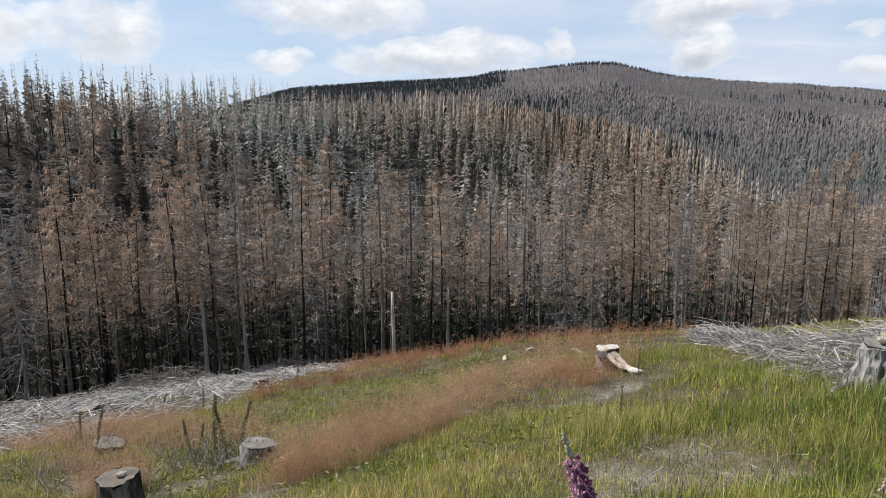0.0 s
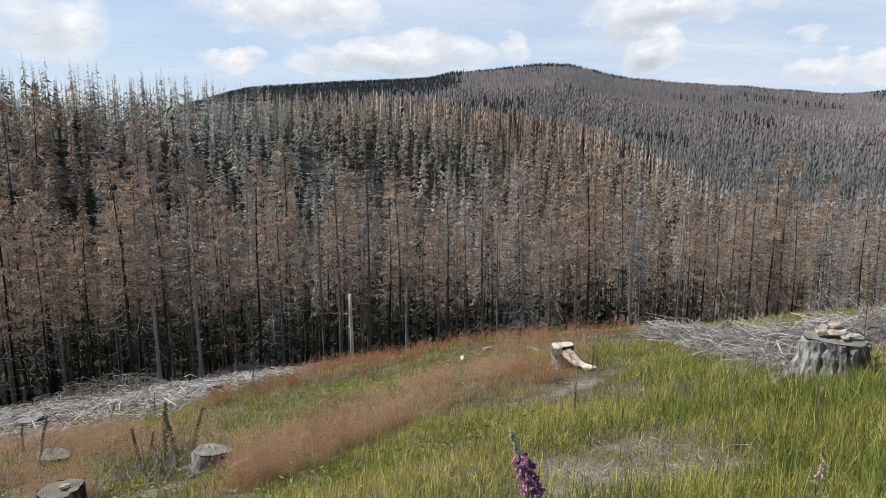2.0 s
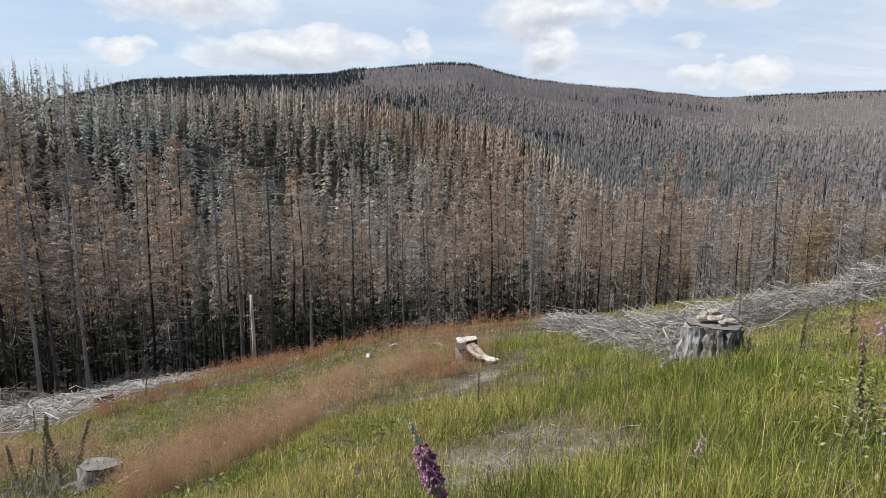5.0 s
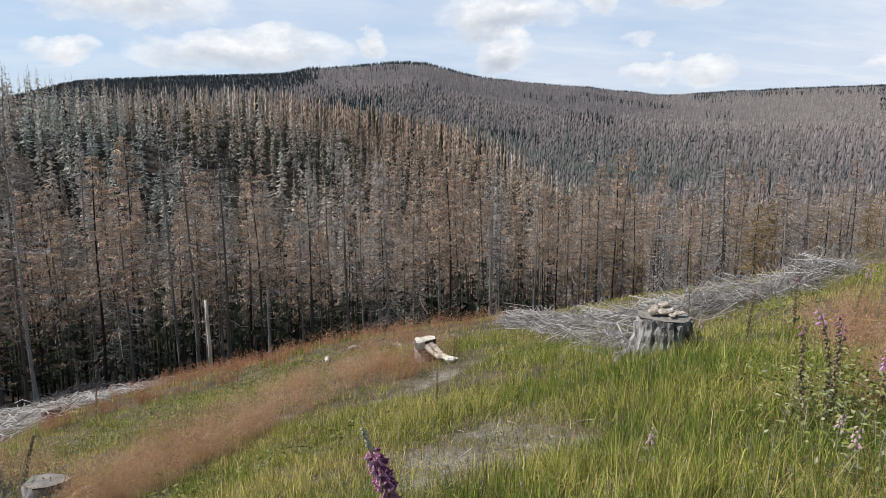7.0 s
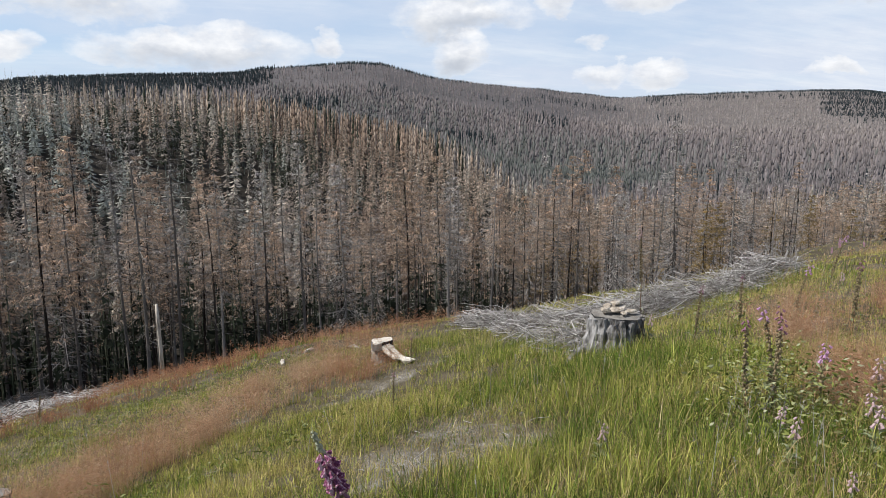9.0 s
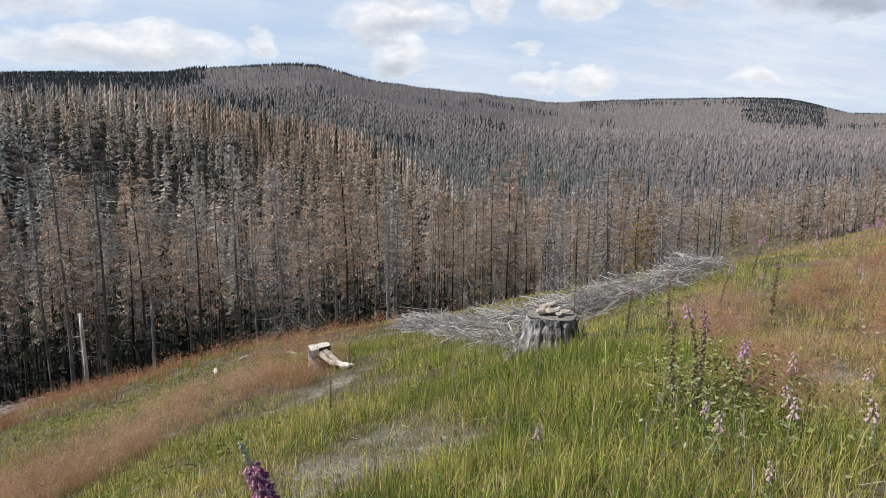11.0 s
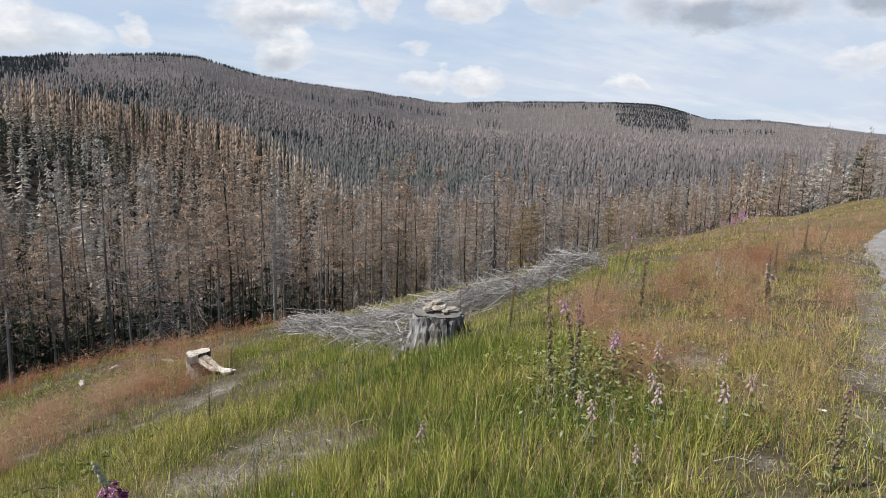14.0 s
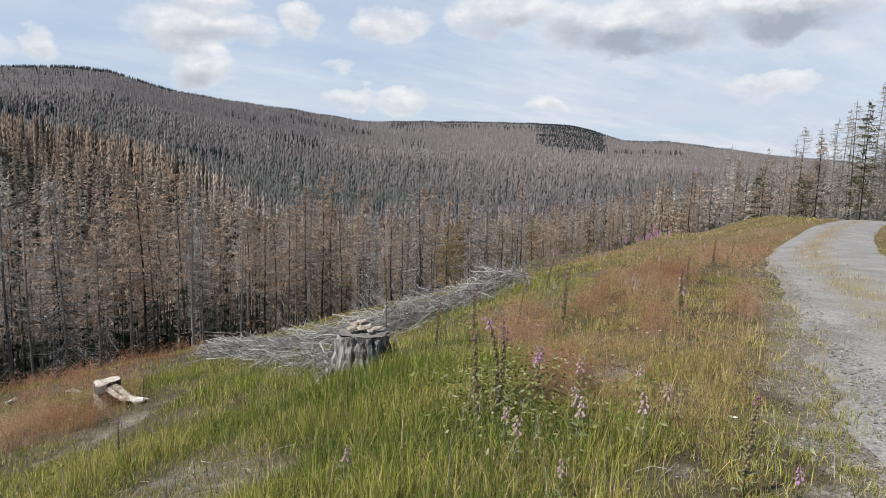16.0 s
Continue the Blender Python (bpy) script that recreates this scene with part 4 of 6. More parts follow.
def build_grass():
    r = np.random.RandomState(51)
    green, red, dry = [], [], []
    for n, r0, r1, w, bent, k in ((12500, 1.2, 7.0, 0.0046, True, 15), (13000, 1.3, 7.5, 0.0045, False, 14), (13000, 7.0, 14.0, 0.0085, False, 17), (8000, 14.0, 27.0, 0.018, False, 13), (4200, 24.0, 60.0, 0.04, False, 11), (2600, 45.0, 110.0, 0.09, False, 11), (2600, 1.5, 9.0, 0.008, False, 12), (3200, 0.0, 61.0, 0.014, False, 9)):
        # tufts: blades spread out from each tuft's foot
        x, y = polar(r, n, r0, r1, *{110.0: (55, 84), 9.0: (86, 316)}.get(r1, (-46, 88)))
        if r1 == 61.0:
            # the grassy strip between the wheel tracks
            x, y = road_point(3 + 57 * r.uniform(0, 1, n) ** 1.6, r.normal(0.3, 0.27, n))
        tuft_tone, tuft_size = np.repeat(r.normal(0, 0.2, n), k), np.repeat(np.clip(r.normal(1, 0.25, n), 0.5, 1.7), k)
        out_dir = r.uniform(0, 6.2832, n * k)
        out_r = np.abs(r.normal(0, 0.055, n * k)) * tuft_size * (1 + 0.05 * r0)
        x, y = np.repeat(x, k) + np.cos(out_dir) * out_r, np.repeat(y, k) + np.sin(out_dir) * out_r
        n = n * k
        a, b = to_ab(x, y)
        s, off = road_offset(x, y)
        rd, ba, lu, ye, he = blobs(x, y, RED), blobs(x, y, BARE), blobs(x, y, LUSH), blobs(x, y, YELLOW), blobs(x, y, HERBY)
        slash = slash_cover(x, y)
        on_road = np.abs(off) < ROAD_W - 0.1 + 0.10 * waves(s, s * 0, 6.0, 8) + r.normal(0, 0.10, n)
        verge = smooth(1.4, 0.3, off - ROAD_W) * smooth(16, 9, s)
        strip = (np.abs(off - 0.3) < 0.6) & (r.uniform(0, 1, n) < 0.85 * smooth(-0.5, 0.2, waves(x, y, 1.5, 46)) * smooth(3, 9, s))
        wood = b > edge_b(a) - 0.5
        clump = smooth(-0.55, 0.25, waves(x, y, 0.55, 42) + 0.5 * waves(x, y, 1.3, 43))
        keep = (r.uniform(0, 1, n) > 0.66 * ba) & (r.uniform(0, 1, n) > 0.93 * slash) & (~on_road | strip) & ~wood
        keep &= r.uniform(0, 1, n) > verge * 0.8 * smooth(0.2, -0.25, waves(x, y, 0.8, 49))
        keep &= r.uniform(0, 1, n) < 0.22 + 0.78 * np.maximum(clump, 0.8 * lu)
        haze = 0.17 * blobs(x, y, [(8.5, 4.2, 5.0, 1.5, 69), (16, 7.0, 9.0, 1.8, 70), (34, 13.0, 16.0, 3.0, 70), (24, 13.0, 12.0, 4.0, 65), (5.2, 2.7, 1.5, 0.9, 65)])
        is_red = r.uniform(0, 1, n) < np.maximum(haze, 0.95 * rd) * (0.08 + 0.92 * smooth(-0.3, 0.3, waves(x, y, 1.3, 50) + 0.6 * waves(x, y, 0.5, 51)))
        is_dry = ~is_red & (r.uniform(0, 1, n) < 0.24 - 0.18 * he + 0.35 * ba + 0.3 * slash - 0.06 * lu + 0.3 * smooth(1.5, -2.5, a) * smooth(11, 7, b) + 0.08 * smooth(1.6, 0.2, b) + 0.35 * smooth(20, 34, np.hypot(x, y)))
        tall = 0.115 + 0.085 * lu + 0.03 * ye - 0.02 * he + 0.05 * waves(x, y, 2.0, 45)
        tall = tall * np.where(strip, 0.75, np.where(np.abs(off) < ROAD_W + 0.5, 0.7, 1))
        L = tall * tuft_size * r.uniform(0.5, 1.25, n) * (1 - 0.55 * ba)
        if r1 == 7.5:
            L = L * 0.55
        g = keep & ~is_red & ~is_dry
        tone = np.clip(0.42 + 0.35 * strip + 0.2 * ye - 0.25 * lu - 0.10 * he + 0.3 * waves(x, y, 2.4, 47) + tuft_tone + r.normal(0, 0.19, n), 0, 1)
        green.append(blades(r, x[g], y[g], L[g], w * r.uniform(0.7, 1.3, g.sum()), tone[g], 0.55, bent, out_dir[g]))
        g = keep & is_dry
        dry.append(blades(r, x[g], y[g], L[g] * np.where(r.uniform(0, 1, g.sum()) < 0.3, 1.5, 0.8), w * r.uniform(0.45, 1.0, g.sum()), np.clip(r.normal(0.5, 0.2, g.sum()) + tuft_tone[g], 0, 1), 0.65, bent, out_dir[g]))
        # red fescue: fine stems with a loose head
        g = keep & is_red
        m = int(g.sum())
        Ls = r.uniform(0.2, 0.42, m) * tuft_size[g] * (0.92 + 0.45 * waves(x[g], y[g], 0.6, 52))
        core = blobs(x[g], y[g], [(2.3, 9.2, 1.1, 0.7, 45), (0.6, 15.3, 2.4, 0.8, 60), (-2.6, 13.9, 2.2, 0.7, 45), (8.4, 5.3, 0.8, 0.28, 70), (11.9, 6.4, 1.4, 0.45, 70), (6.1, 4.9, 0.55, 0.28, 60), (-2.8, 23.0, 7.0, 2.0, 50)])
        tn = np.clip(0.62 - 0.1 * smooth(3.5, 6.0, x[g]) - 0.3 * smooth(11.5, 13.5, y[g]) * smooth(8, 5, x[g]) - 0.34 * core + 0.22 * waves(x[g], y[g], 1.7, 48) + 0.7 * tuft_tone[g] + r.normal(0, 0.14, m), 0, 1)
        v, f, t = blades(r, x[g], y[g], Ls, np.full(m, w * 0.4), tn, 0.3, False)
        red.append((v, f, t))
        tips = v.reshape(-1, 3, 3)[:, 2]
        k = 7
        c = np.repeat(tips, k, 0) + np.array([0, 0, -1.0]) * r.uniform(0, 0.13, (m * k, 1))
        out = r.normal(0, 1, (m * k, 3)) * [1, 1, 0.35]
        out /= np.linalg.norm(out, axis=1, keepdims=True)
        q = c + out * r.uniform(0.03, 0.09, (m * k, 1)) + [0, 0, 0.02]
        sd = np.cross(out, r.normal(0, 1, (m * k, 3)))
        sd = sd / np.linalg.norm(sd, axis=1, keepdims=True) * w * 0.2
        v, f = tri_soup(c, q + sd, q - sd)
        red.append((v, f, np.repeat(np.repeat(tn, k), 3)))
    for name, packs, mat, label in (("green_grass", green, GREEN_GRASS, "lush green and yellowing grass on the slope"), ("red_grass", red, RED_GRASS, "hazy reddish-brown flowering fescue grass"),
                                    ("dry_grass", dry, DRY_GRASS, "dry straw-coloured grass between green tufts")):
        v, f, t = merge(packs)
        # every blade, known by its own tone, is bleached or shaded green to its own degree
        edge = np.flatnonzero(np.concatenate([[True], np.abs(np.diff(t)) > 1e-9]))
        own = np.exp(r.normal(-0.08, 0.22 if name == "red_grass" else 0.45, len(edge))).clip(0.3, 1.5)
        bleach = np.repeat(own, np.diff(np.concatenate([edge, [len(t)]])))
        tagged(obj_np(name, v, f, mat, tone=t, bleach=bleach), label, "grass", kind="stuff")


build_grass()


# ---------------------------------------------------------------- felled branches
def stick_arrays(r, x, y, z, length, rad, pitch=0.12):
    n = len(x)
    th = r.uniform(0, 6.2832, n)
    dz = r.normal(0, pitch, n)
    d = np.stack([np.cos(th), np.sin(th), dz], 1)
    c = np.stack([x, y, z], 1)
    p0, p1 = c - d * (length / 2)[:, None], c + d * (length / 2)[:, None]
    zz0, zz1 = height(p0[:, 0], p0[:, 1]) + 0.01, height(p1[:, 0], p1[:, 1]) + 0.01
    lift = (z - height(x, y))
    keep = np.clip(lift / 0.25, 0, 1) * 0.85
    p0[:, 2] = np.maximum(zz0, (zz0 + lift) * (1 - keep) + z * keep - d[:, 2] * length / 2)
    p1[:, 2] = np.maximum(zz1, (zz1 + lift) * (1 - keep) + z * keep + d[:, 2] * length / 2)
    mid = (p0 + p1) / 2 + r.normal(0, 0.14, (n, 3)) * length[:, None]
    mid[:, 2] = np.maximum(mid[:, 2], height(mid[:, 0], mid[:, 1]) + 0.005)
    return p0, p1, mid, rad


def sticks(r, x, y, z, length, rad, pitch=0.12, mean=0.42):
    p0, p1, mid, rad = stick_arrays(r, x, y, z, length, rad, pitch)
    v, f = tubes(p0, p1, rad, rad * 0.35, 3, mid)
    return v, f, np.repeat(np.clip(r.normal(mean, 0.3, len(x)), 0, 1), 9)


def build_slash():
    r = np.random.RandomState(61)
    g = np.stack(polar(r, 100000, 10, 46, -52, 24), 1)
    g = g[r.uniform(0, 1, len(g)) < slash_cover(g[:, 0], g[:, 1]) * np.exp(-(to_ab(g[:, 0], g[:, 1])[1] - 11) / 9)][:11000]
    n = len(g)
    d = np.hypot(*g.T)
    heap = np.clip(0.5 + 0.6 * waves(g[:, 0], g[:, 1], 4.5, 62), 0, 1)
    z = height(g[:, 0], g[:, 1]) + r.uniform(0, 1, n) ** 1.5 * (0.05 + 0.28 * heap)
    pack = sticks(r, g[:, 0], g[:, 1], z, 0.12 + 0.85 * r.uniform(0, 1, n) ** 2.2, r.uniform(0.005, 0.017, n) * (0.75 + d / 50), 0.25, 0.62)
    v, f, t = merge([pack])
    tagged(obj_np("slash_litter", v, f, LITTER, tone=t), "bleached grey branches littering the felled ground", "brushwood", kind="stuff")
    # a darker heap of brushwood at the foot of the trees
    for cx, cy, size, rise in ((-14.5, 31.0, 3.2, 1.0), (-8.5, 33.5, 2.0, 0.6)):
        m = 420
        q, th = np.sqrt(r.uniform(0, 1, m)), r.uniform(0, 6.2832, m)
        x, y = cx + q * np.cos(th) * size, cy + q * np.sin(th) * size * 0.6
        z = height(x, y) + (1 - q ** 2) * rise * r.uniform(0.2, 1, m)
        v, f, t = sticks(r, x, y, z, r.uniform(0.3, 1.3, m), r.uniform(0.008, 0.02, m), 0.35)
        tagged(obj_np("brushwood_heap", v, f, LITTER, tone=t * 0.45), "heap of brown brushwood at the forest's foot", "brushwood", kind="stuff")
    # the long pile beside the big stump: bearing, distance, height, half depth along its ridge
    line = np.array([(22.3, 15.2, 0.10, 0.5), (24.5, 14.4, 0.25, 0.9), (28, 12.8, 0.25, 1.3), (33, 11.8, 0.32, 1.5), (37, 12.0, 0.42, 1.6), (41, 13.2, 0.44, 1.3), (46, 14.2, 0.38, 1.1), (48, 14.6, 0.36, 0.9), (49.6, 14.8, 0.1, 0.5)])
    pile = tagged(new("brush_pile"), "long pile of bleached grey branches beside the tree stump", "brush pile")

    apron = np.array([(25.5, 12.4, 0.18, 0.7), (29.0, 10.4, 0.24, 0.9), (31.5, 9.2, 0.28, 0.8), (33.6, 8.4, 0.26, 0.5), (35.0, 7.9, 0.12, 0.3)])

    def on_pile(k):
        """Places on the ridge of the pile, or on the apron that runs down from it to the stump."""
        pick = r.uniform(0, 1, k) < 0.92
        u = r.uniform(0, 1, k)
        az, d, hh, dep = [np.where(pick, np.interp(u * (len(line) - 1), np.arange(len(line)), line[:, c]), np.interp(u * (len(apron) - 1), np.arange(len(apron)), apron[:, c])) for c in range(4)]
        w = np.clip(r.normal(0, 0.5, k), -1.2, 1.2)
        d = d + w * dep
        x, y = d * np.sin(np.radians(az)), d * np.cos(np.radians(az))
        top = 0.85 * hh * np.clip(1 - w ** 2, 0.06, 1) * (1.15 + 0.55 * waves(x, y, 2.4, 63) + 0.45 * waves(x, y, 0.8, 64))
        return x, y, top

    # fine twigs are toned dark for the pile's shaded gaps, limbs on top paler
    x, y, top = on_pile(7500)
    pack = sticks(r, x, y, height(x, y) + top * r.uniform(0.05, 1.0, 7500), r.uniform(0.15, 0.6, 7500), r.uniform(0.0025, 0.006, 7500), 0.5, 0.26)
    x, y, top = on_pile(1500)
    limbs = sticks(r, x, y, height(x, y) + top * r.uniform(0.4, 1.05, 1500), r.uniform(0.25, 1.0, 1500), r.uniform(0.004, 0.009, 1500), 0.3, 0.52)
    v, f, t = merge([pack, limbs])
    tagged(obj_np("twig_mass", v, f, LITTER, pile, tone=t), kind="stuff")
    x, y, top = on_pile(260)
    p0, p1, mid, rad = stick_arrays(r, x, y, height(x, y) + top * r.uniform(0.8, 1.15, 260), r.uniform(0.4, 1.3, 260), r.uniform(0.005, 0.012, 260), 0.22)
    for i in range(260):
        if abs(p1[i][2] - p0[i][2]) > 0.3 or abs(mid[i][2] - p0[i][2]) > 0.25:
            continue
        side = np.cross(p1[i] - p0[i], [0, 0, 1.0])
        fork = mid[i] + (p1[i] - mid[i]) * 0.6 + side * r.uniform(-0.35, 0.35) + [0, 0, 0.12]
        v, f = join(tubes(p0[i:i + 1], p1[i:i + 1], rad[i], rad[i] * 0.3, 5, mid[i:i + 1]), tubes(mid[i:i + 1], fork[None], rad[i] * 0.6, rad[i] * 0.2, 4))
        obj_np("branch", v, f, LITTER, pile, tone=np.full(len(v), np.clip(r.normal(0.56, 0.25), 0, 1)), smooth_shade=True)
    # upright springy twigs on its crest
    x, y, top = on_pile(260)
    sel = (x > 7) & (x < 12)
    x, y, top = x[sel], y[sel], top[sel]
    b0 = np.stack([x, y, height(x, y) + top * 0.6], 1)
    b1 = b0 + np.stack([r.normal(0, 0.3, len(x)), r.normal(0, 0.3, len(x)), r.uniform(0.3, 0.9, len(x))], 1)
    v, f = tubes(b0, b1, 0.006, 0.002, 3, (b0 + b1) / 2 + r.normal(0, 0.08, b0.shape))
    tagged(obj_np("twig_mass", v, f, LITTER, pile, tone=np.full(len(v), 0.5)), kind="stuff")
    # dead leafless bush at the foot of the docks
    for cx, cy, m, spread in ((-2.5, 6.5, 260, 0.28), (-4.55, 7.8, 110, 0.16), (-3.75, 6.0, 80, 0.3)):
        x, y = cx + r.normal(0, spread, m), cy + r.normal(0, spread, m)
        foot = np.stack([x, y, height(x, y)], 1)
        tip = foot + np.stack([r.normal(0, 0.14, m), r.normal(0, 0.14, m), r.uniform(0.08, 0.42, m)], 1)
        v, f = tubes(foot, tip, 0.004, 0.0015, 3, (foot + tip) / 2 + r.normal(0, 0.04, foot.shape))
        tagged(obj_np("dead_bush", v, f, LITTER, tone=np.repeat(np.clip(r.normal(0.2, 0.2, m), 0, 1), 9)), "low leafless grey bush of dead twigs", "bush", kind="stuff")
    # scattered sticks in the near grass
    n = 9000
    x, y = polar(r, n, 2.0, 13.0, -42, 80)
    s, off = road_offset(x, y)
    k = (r.uniform(0, 1, n) < 0.03 + 0.35 * blobs(x, y, BARE) + 0.25 * blobs(x, y, [(-2.6, 6.0, 1.6, 0.8, 60), (-3.9, 6.2, 0.9, 0.6, 0), (2.7, 8.4, 1.2, 0.3, 50)])) & (np.abs(off) > 1.6)
    x, y = x[k], y[k]
    v, f, t = sticks(r, x, y, height(x, y) + 0.03, 0.03 + 0.22 * r.uniform(0, 1, len(x)) ** 2.5, r.uniform(0.0015, 0.0045, len(x)), 0.25, 0.5)
    tagged(obj_np("twig_litter", v, f, LITTER, tone=t), "small pale twigs lying in the grass", "twigs", kind="stuff")


def build_stalks():
    """Thin dead stalks that stand in the bare patches and here and there in the grass."""
    r = np.random.RandomState(66)
    n = 5000
    x, y = polar(r, n, 2.0, 12.0, -42, 80)
    s, off = road_offset(x, y)
    k = (r.uniform(0, 1, n) < 0.05 + 0.45 * blobs(x, y, BARE + [(1.9, 4.6, 1.5, 1.1, 55), (3.6, 2.6, 1.2, 0.6, 60)])) & (off > 1.9)
    x, y = x[k], y[k]
    n = len(x)
    foot = np.stack([x, y, height(x, y) - 0.01], 1)
    tip = foot + np.stack([r.normal(0, 0.05, n), r.normal(0, 0.05, n), r.uniform(0.14, 0.42, n)], 1)
    v, f = tubes(foot, tip, 0.0022, 0.0012, 3)
    tone = np.clip(r.normal(0.35, 0.28, n), 0, 1)
    k = 5
    c = np.repeat(tip, k, 0) - np.array([0, 0, 1.0]) * r.uniform(0, 0.1, (n * k, 1))
    out = r.normal(0, 1, (n * k, 3)) * [1, 1, 0.6]
    sd = np.cross(out, r.normal(0, 1, (n * k, 3)))
    sd = sd / np.linalg.norm(sd, axis=1, keepdims=True) * 0.004
    q = c + out / np.linalg.norm(out, axis=1, keepdims=True) * r.uniform(0.008, 0.022, (n * k, 1))
    head = tri_soup(c - sd, c + sd, q)
    v, f, t = merge([(v, f, np.repeat(tone, 6)), (*head, np.repeat(np.repeat(tone * 0.6, k), 3))])
    tagged(obj_np("dead_stalks", v, f, LITTER, tone=t), "thin grey dead stalks standing in bare soil", "stalks", kind="stuff")


build_slash()
build_stalks()


# ---------------------------------------------------------------- stumps, stones and the snag
def wood_end(name, a, b):
    """Cut wood with faint rings about the stump's axis."""
    m, n, bs = material(name, 0.85, 0.15)
    pos = n.add("ShaderNodeTexCoord").outputs["Object"]
    x, y, z = n.add("ShaderNodeSeparateXYZ", {0: pos}).outputs
    flat = n.add("ShaderNodeCombineXYZ", {0: x, 1: y, 2: 0.0}).outputs[0]
    d = n.math("ADD", n.vmath("LENGTH", flat), n.math("MULTIPLY", n.noise(flat, 5.0, 3.0), 0.03))
    ring = n.math("FRACT", n.math("MULTIPLY", d, 55.0))
    f = n.math("ADD", n.math("MULTIPLY", ring, 0.25), n.math("MULTIPLY", n.noise(pos, 9.0, 5.0), 0.75))
    link(m, n.ramp(f, (0.3, a), (0.7, b)), bs.inputs["Base Color"])
    bp = n.add("ShaderNodeBump", {"Strength": 0.4, "Distance": 0.01, "Height": f})
    link(m, bp.outputs[0], bs.inputs["Normal"])
    return m


STUMP_BARK = varied("stump_bark", [(0.40, (0.05, 0.047, 0.045)), (0.48, (0.17, 0.163, 0.158)), (0.6, (0.37, 0.36, 0.35))], 4.0, 26.0, 0.95, 0.9, 0.1, 0.03, (1, 1, 0.3))
DARK_BARK = varied("dark_bark", [(0.41, (0.02, 0.017, 0.016)), (0.5, (0.07, 0.06, 0.056)), (0.6, (0.19, 0.175, 0.165))], 5.0, 30.0, 0.95, 0.9, 0.1, 0.03, (1, 1, 0.3))
CUT_GREY = wood_end("weathered_cut", (0.13, 0.118, 0.102), (0.31, 0.29, 0.262))
CUT_DARK = wood_end("dark_cut", (0.10, 0.085, 0.07), (0.24, 0.21, 0.175))
BARE_WOOD = varied("bare_wood", [(0.36, (0.20, 0.17, 0.14)), (0.48, (0.52, 0.47, 0.40)), (0.66, (0.70, 0.66, 0.60))], 3.0, 22.0, 0.85, 0.5, 0.15, 0.01, (1, 1, 0.2))
GREY_WOOD = varied("grey_wood", [(0.4, (0.09, 0.075, 0.06)), (0.5, (0.22, 0.19, 0.155)), (0.6, (0.40, 0.36, 0.31))], 5.0, 24.0, 0.9, 0.8, 0.1, 0.02, (1, 1, 0.25))
STONE = varied("stump_stones", [(0.38, (0.20, 0.165, 0.125)), (0.5, (0.42, 0.36, 0.29)), (0.62, (0.62, 0.56, 0.48))], 6.0, 40.0, 0.9, 0.5, 0.2, 0.01)


def stump(x, y, radius, tall, bark, cut, label, seed, flare=0.35, tilt=(0, 0), roots=4, lip=0.0, lift=0.0):
    r = random.Random(seed)
    e = tagged(new("tree_stump"), label, "tree stump")
    e.matrix_world = pose(x, y, ground_z(x, y) - 0.04 + lift, tilt[0], tilt[1], r.uniform(0, 360))
    sides, rings = 28, 8
    ph = [r.uniform(0, 6.28) for _ in range(4)]

    def rad(th, t):
        lobes = 0.06 * math.sin(3 * th + ph[0]) + 0.035 * math.sin(7 * th + ph[1]) + 0.02 * math.sin(13 * th + ph[2])
        fl = flare * (1 - t) ** 2.6 * (0.65 + 0.5 * math.sin(roots * th + ph[3]))
        return radius * (1 + lobes * 1.2 + fl + 0.035 * math.sin(11 * th + 3 * t + ph[2]) + 0.02 * math.sin(5 * th - 14 * t))

    bm = bmesh.new()
    vs = []
    for k in range(rings + 1):
        t = k / rings
        row = []
        for i in range(sides):
            th = 6.2832 * i / sides
            q = rad(th, t)
            z = t * tall + (0.012 * math.sin(5 * th + ph[1]) if k == rings else 0)
            row.append(bm.verts.new((q * math.cos(th), q * math.sin(th), z)))
        vs.append(row)
    for k in range(rings):
        for i in range(sides):
            j = (i + 1) % sides
            bm.faces.new((vs[k][i], vs[k][j], vs[k + 1][j], vs[k + 1][i]))
    part("bark", bm, bark, e)
    bm = bmesh.new()
    mid = bm.verts.new((0.02, 0.01, tall + 0.012))
    row1, row2 = [], []
    for i in range(sides):
        th = 6.2832 * i / sides
        q = rad(th, 1.0)
        row1.append(bm.verts.new((q * 0.55 * math.cos(th), q * 0.55 * math.sin(th), tall + 0.010 + 0.012 * r.uniform(-1, 1))))
        row2.append(bm.verts.new((q * 0.985 * math.cos(th), q * 0.985 * math.sin(th), tall + 0.004 + lip * max(0, math.cos(th)))))
    for i in range(sides):
        j = (i + 1) % sides
        bm.faces.new((mid, row1[i], row1[j]))
        bm.faces.new((row1[i], row2[i], row2[j], row1[j]))
    part("cut_face", bm, cut, e)
    for k in range(roots):
        th = 6.2832 * k / roots + r.uniform(-0.4, 0.4)
        ln = radius * r.uniform(0.9, 1.7)
        p = [Vector((math.cos(th) * radius * 0.8, math.sin(th) * radius * 0.8, tall * 0.28)), Vector((math.cos(th) * (radius + ln * 0.45), math.sin(th) * (radius + ln * 0.45), tall * 0.09)),
             Vector((math.cos(th + 0.2) * (radius + ln), math.sin(th + 0.2) * (radius + ln), -0.06))]
        part("root", tube_bm(p, [radius * 0.24, radius * 0.15, radius * 0.06], 8), bark, e)
    return e


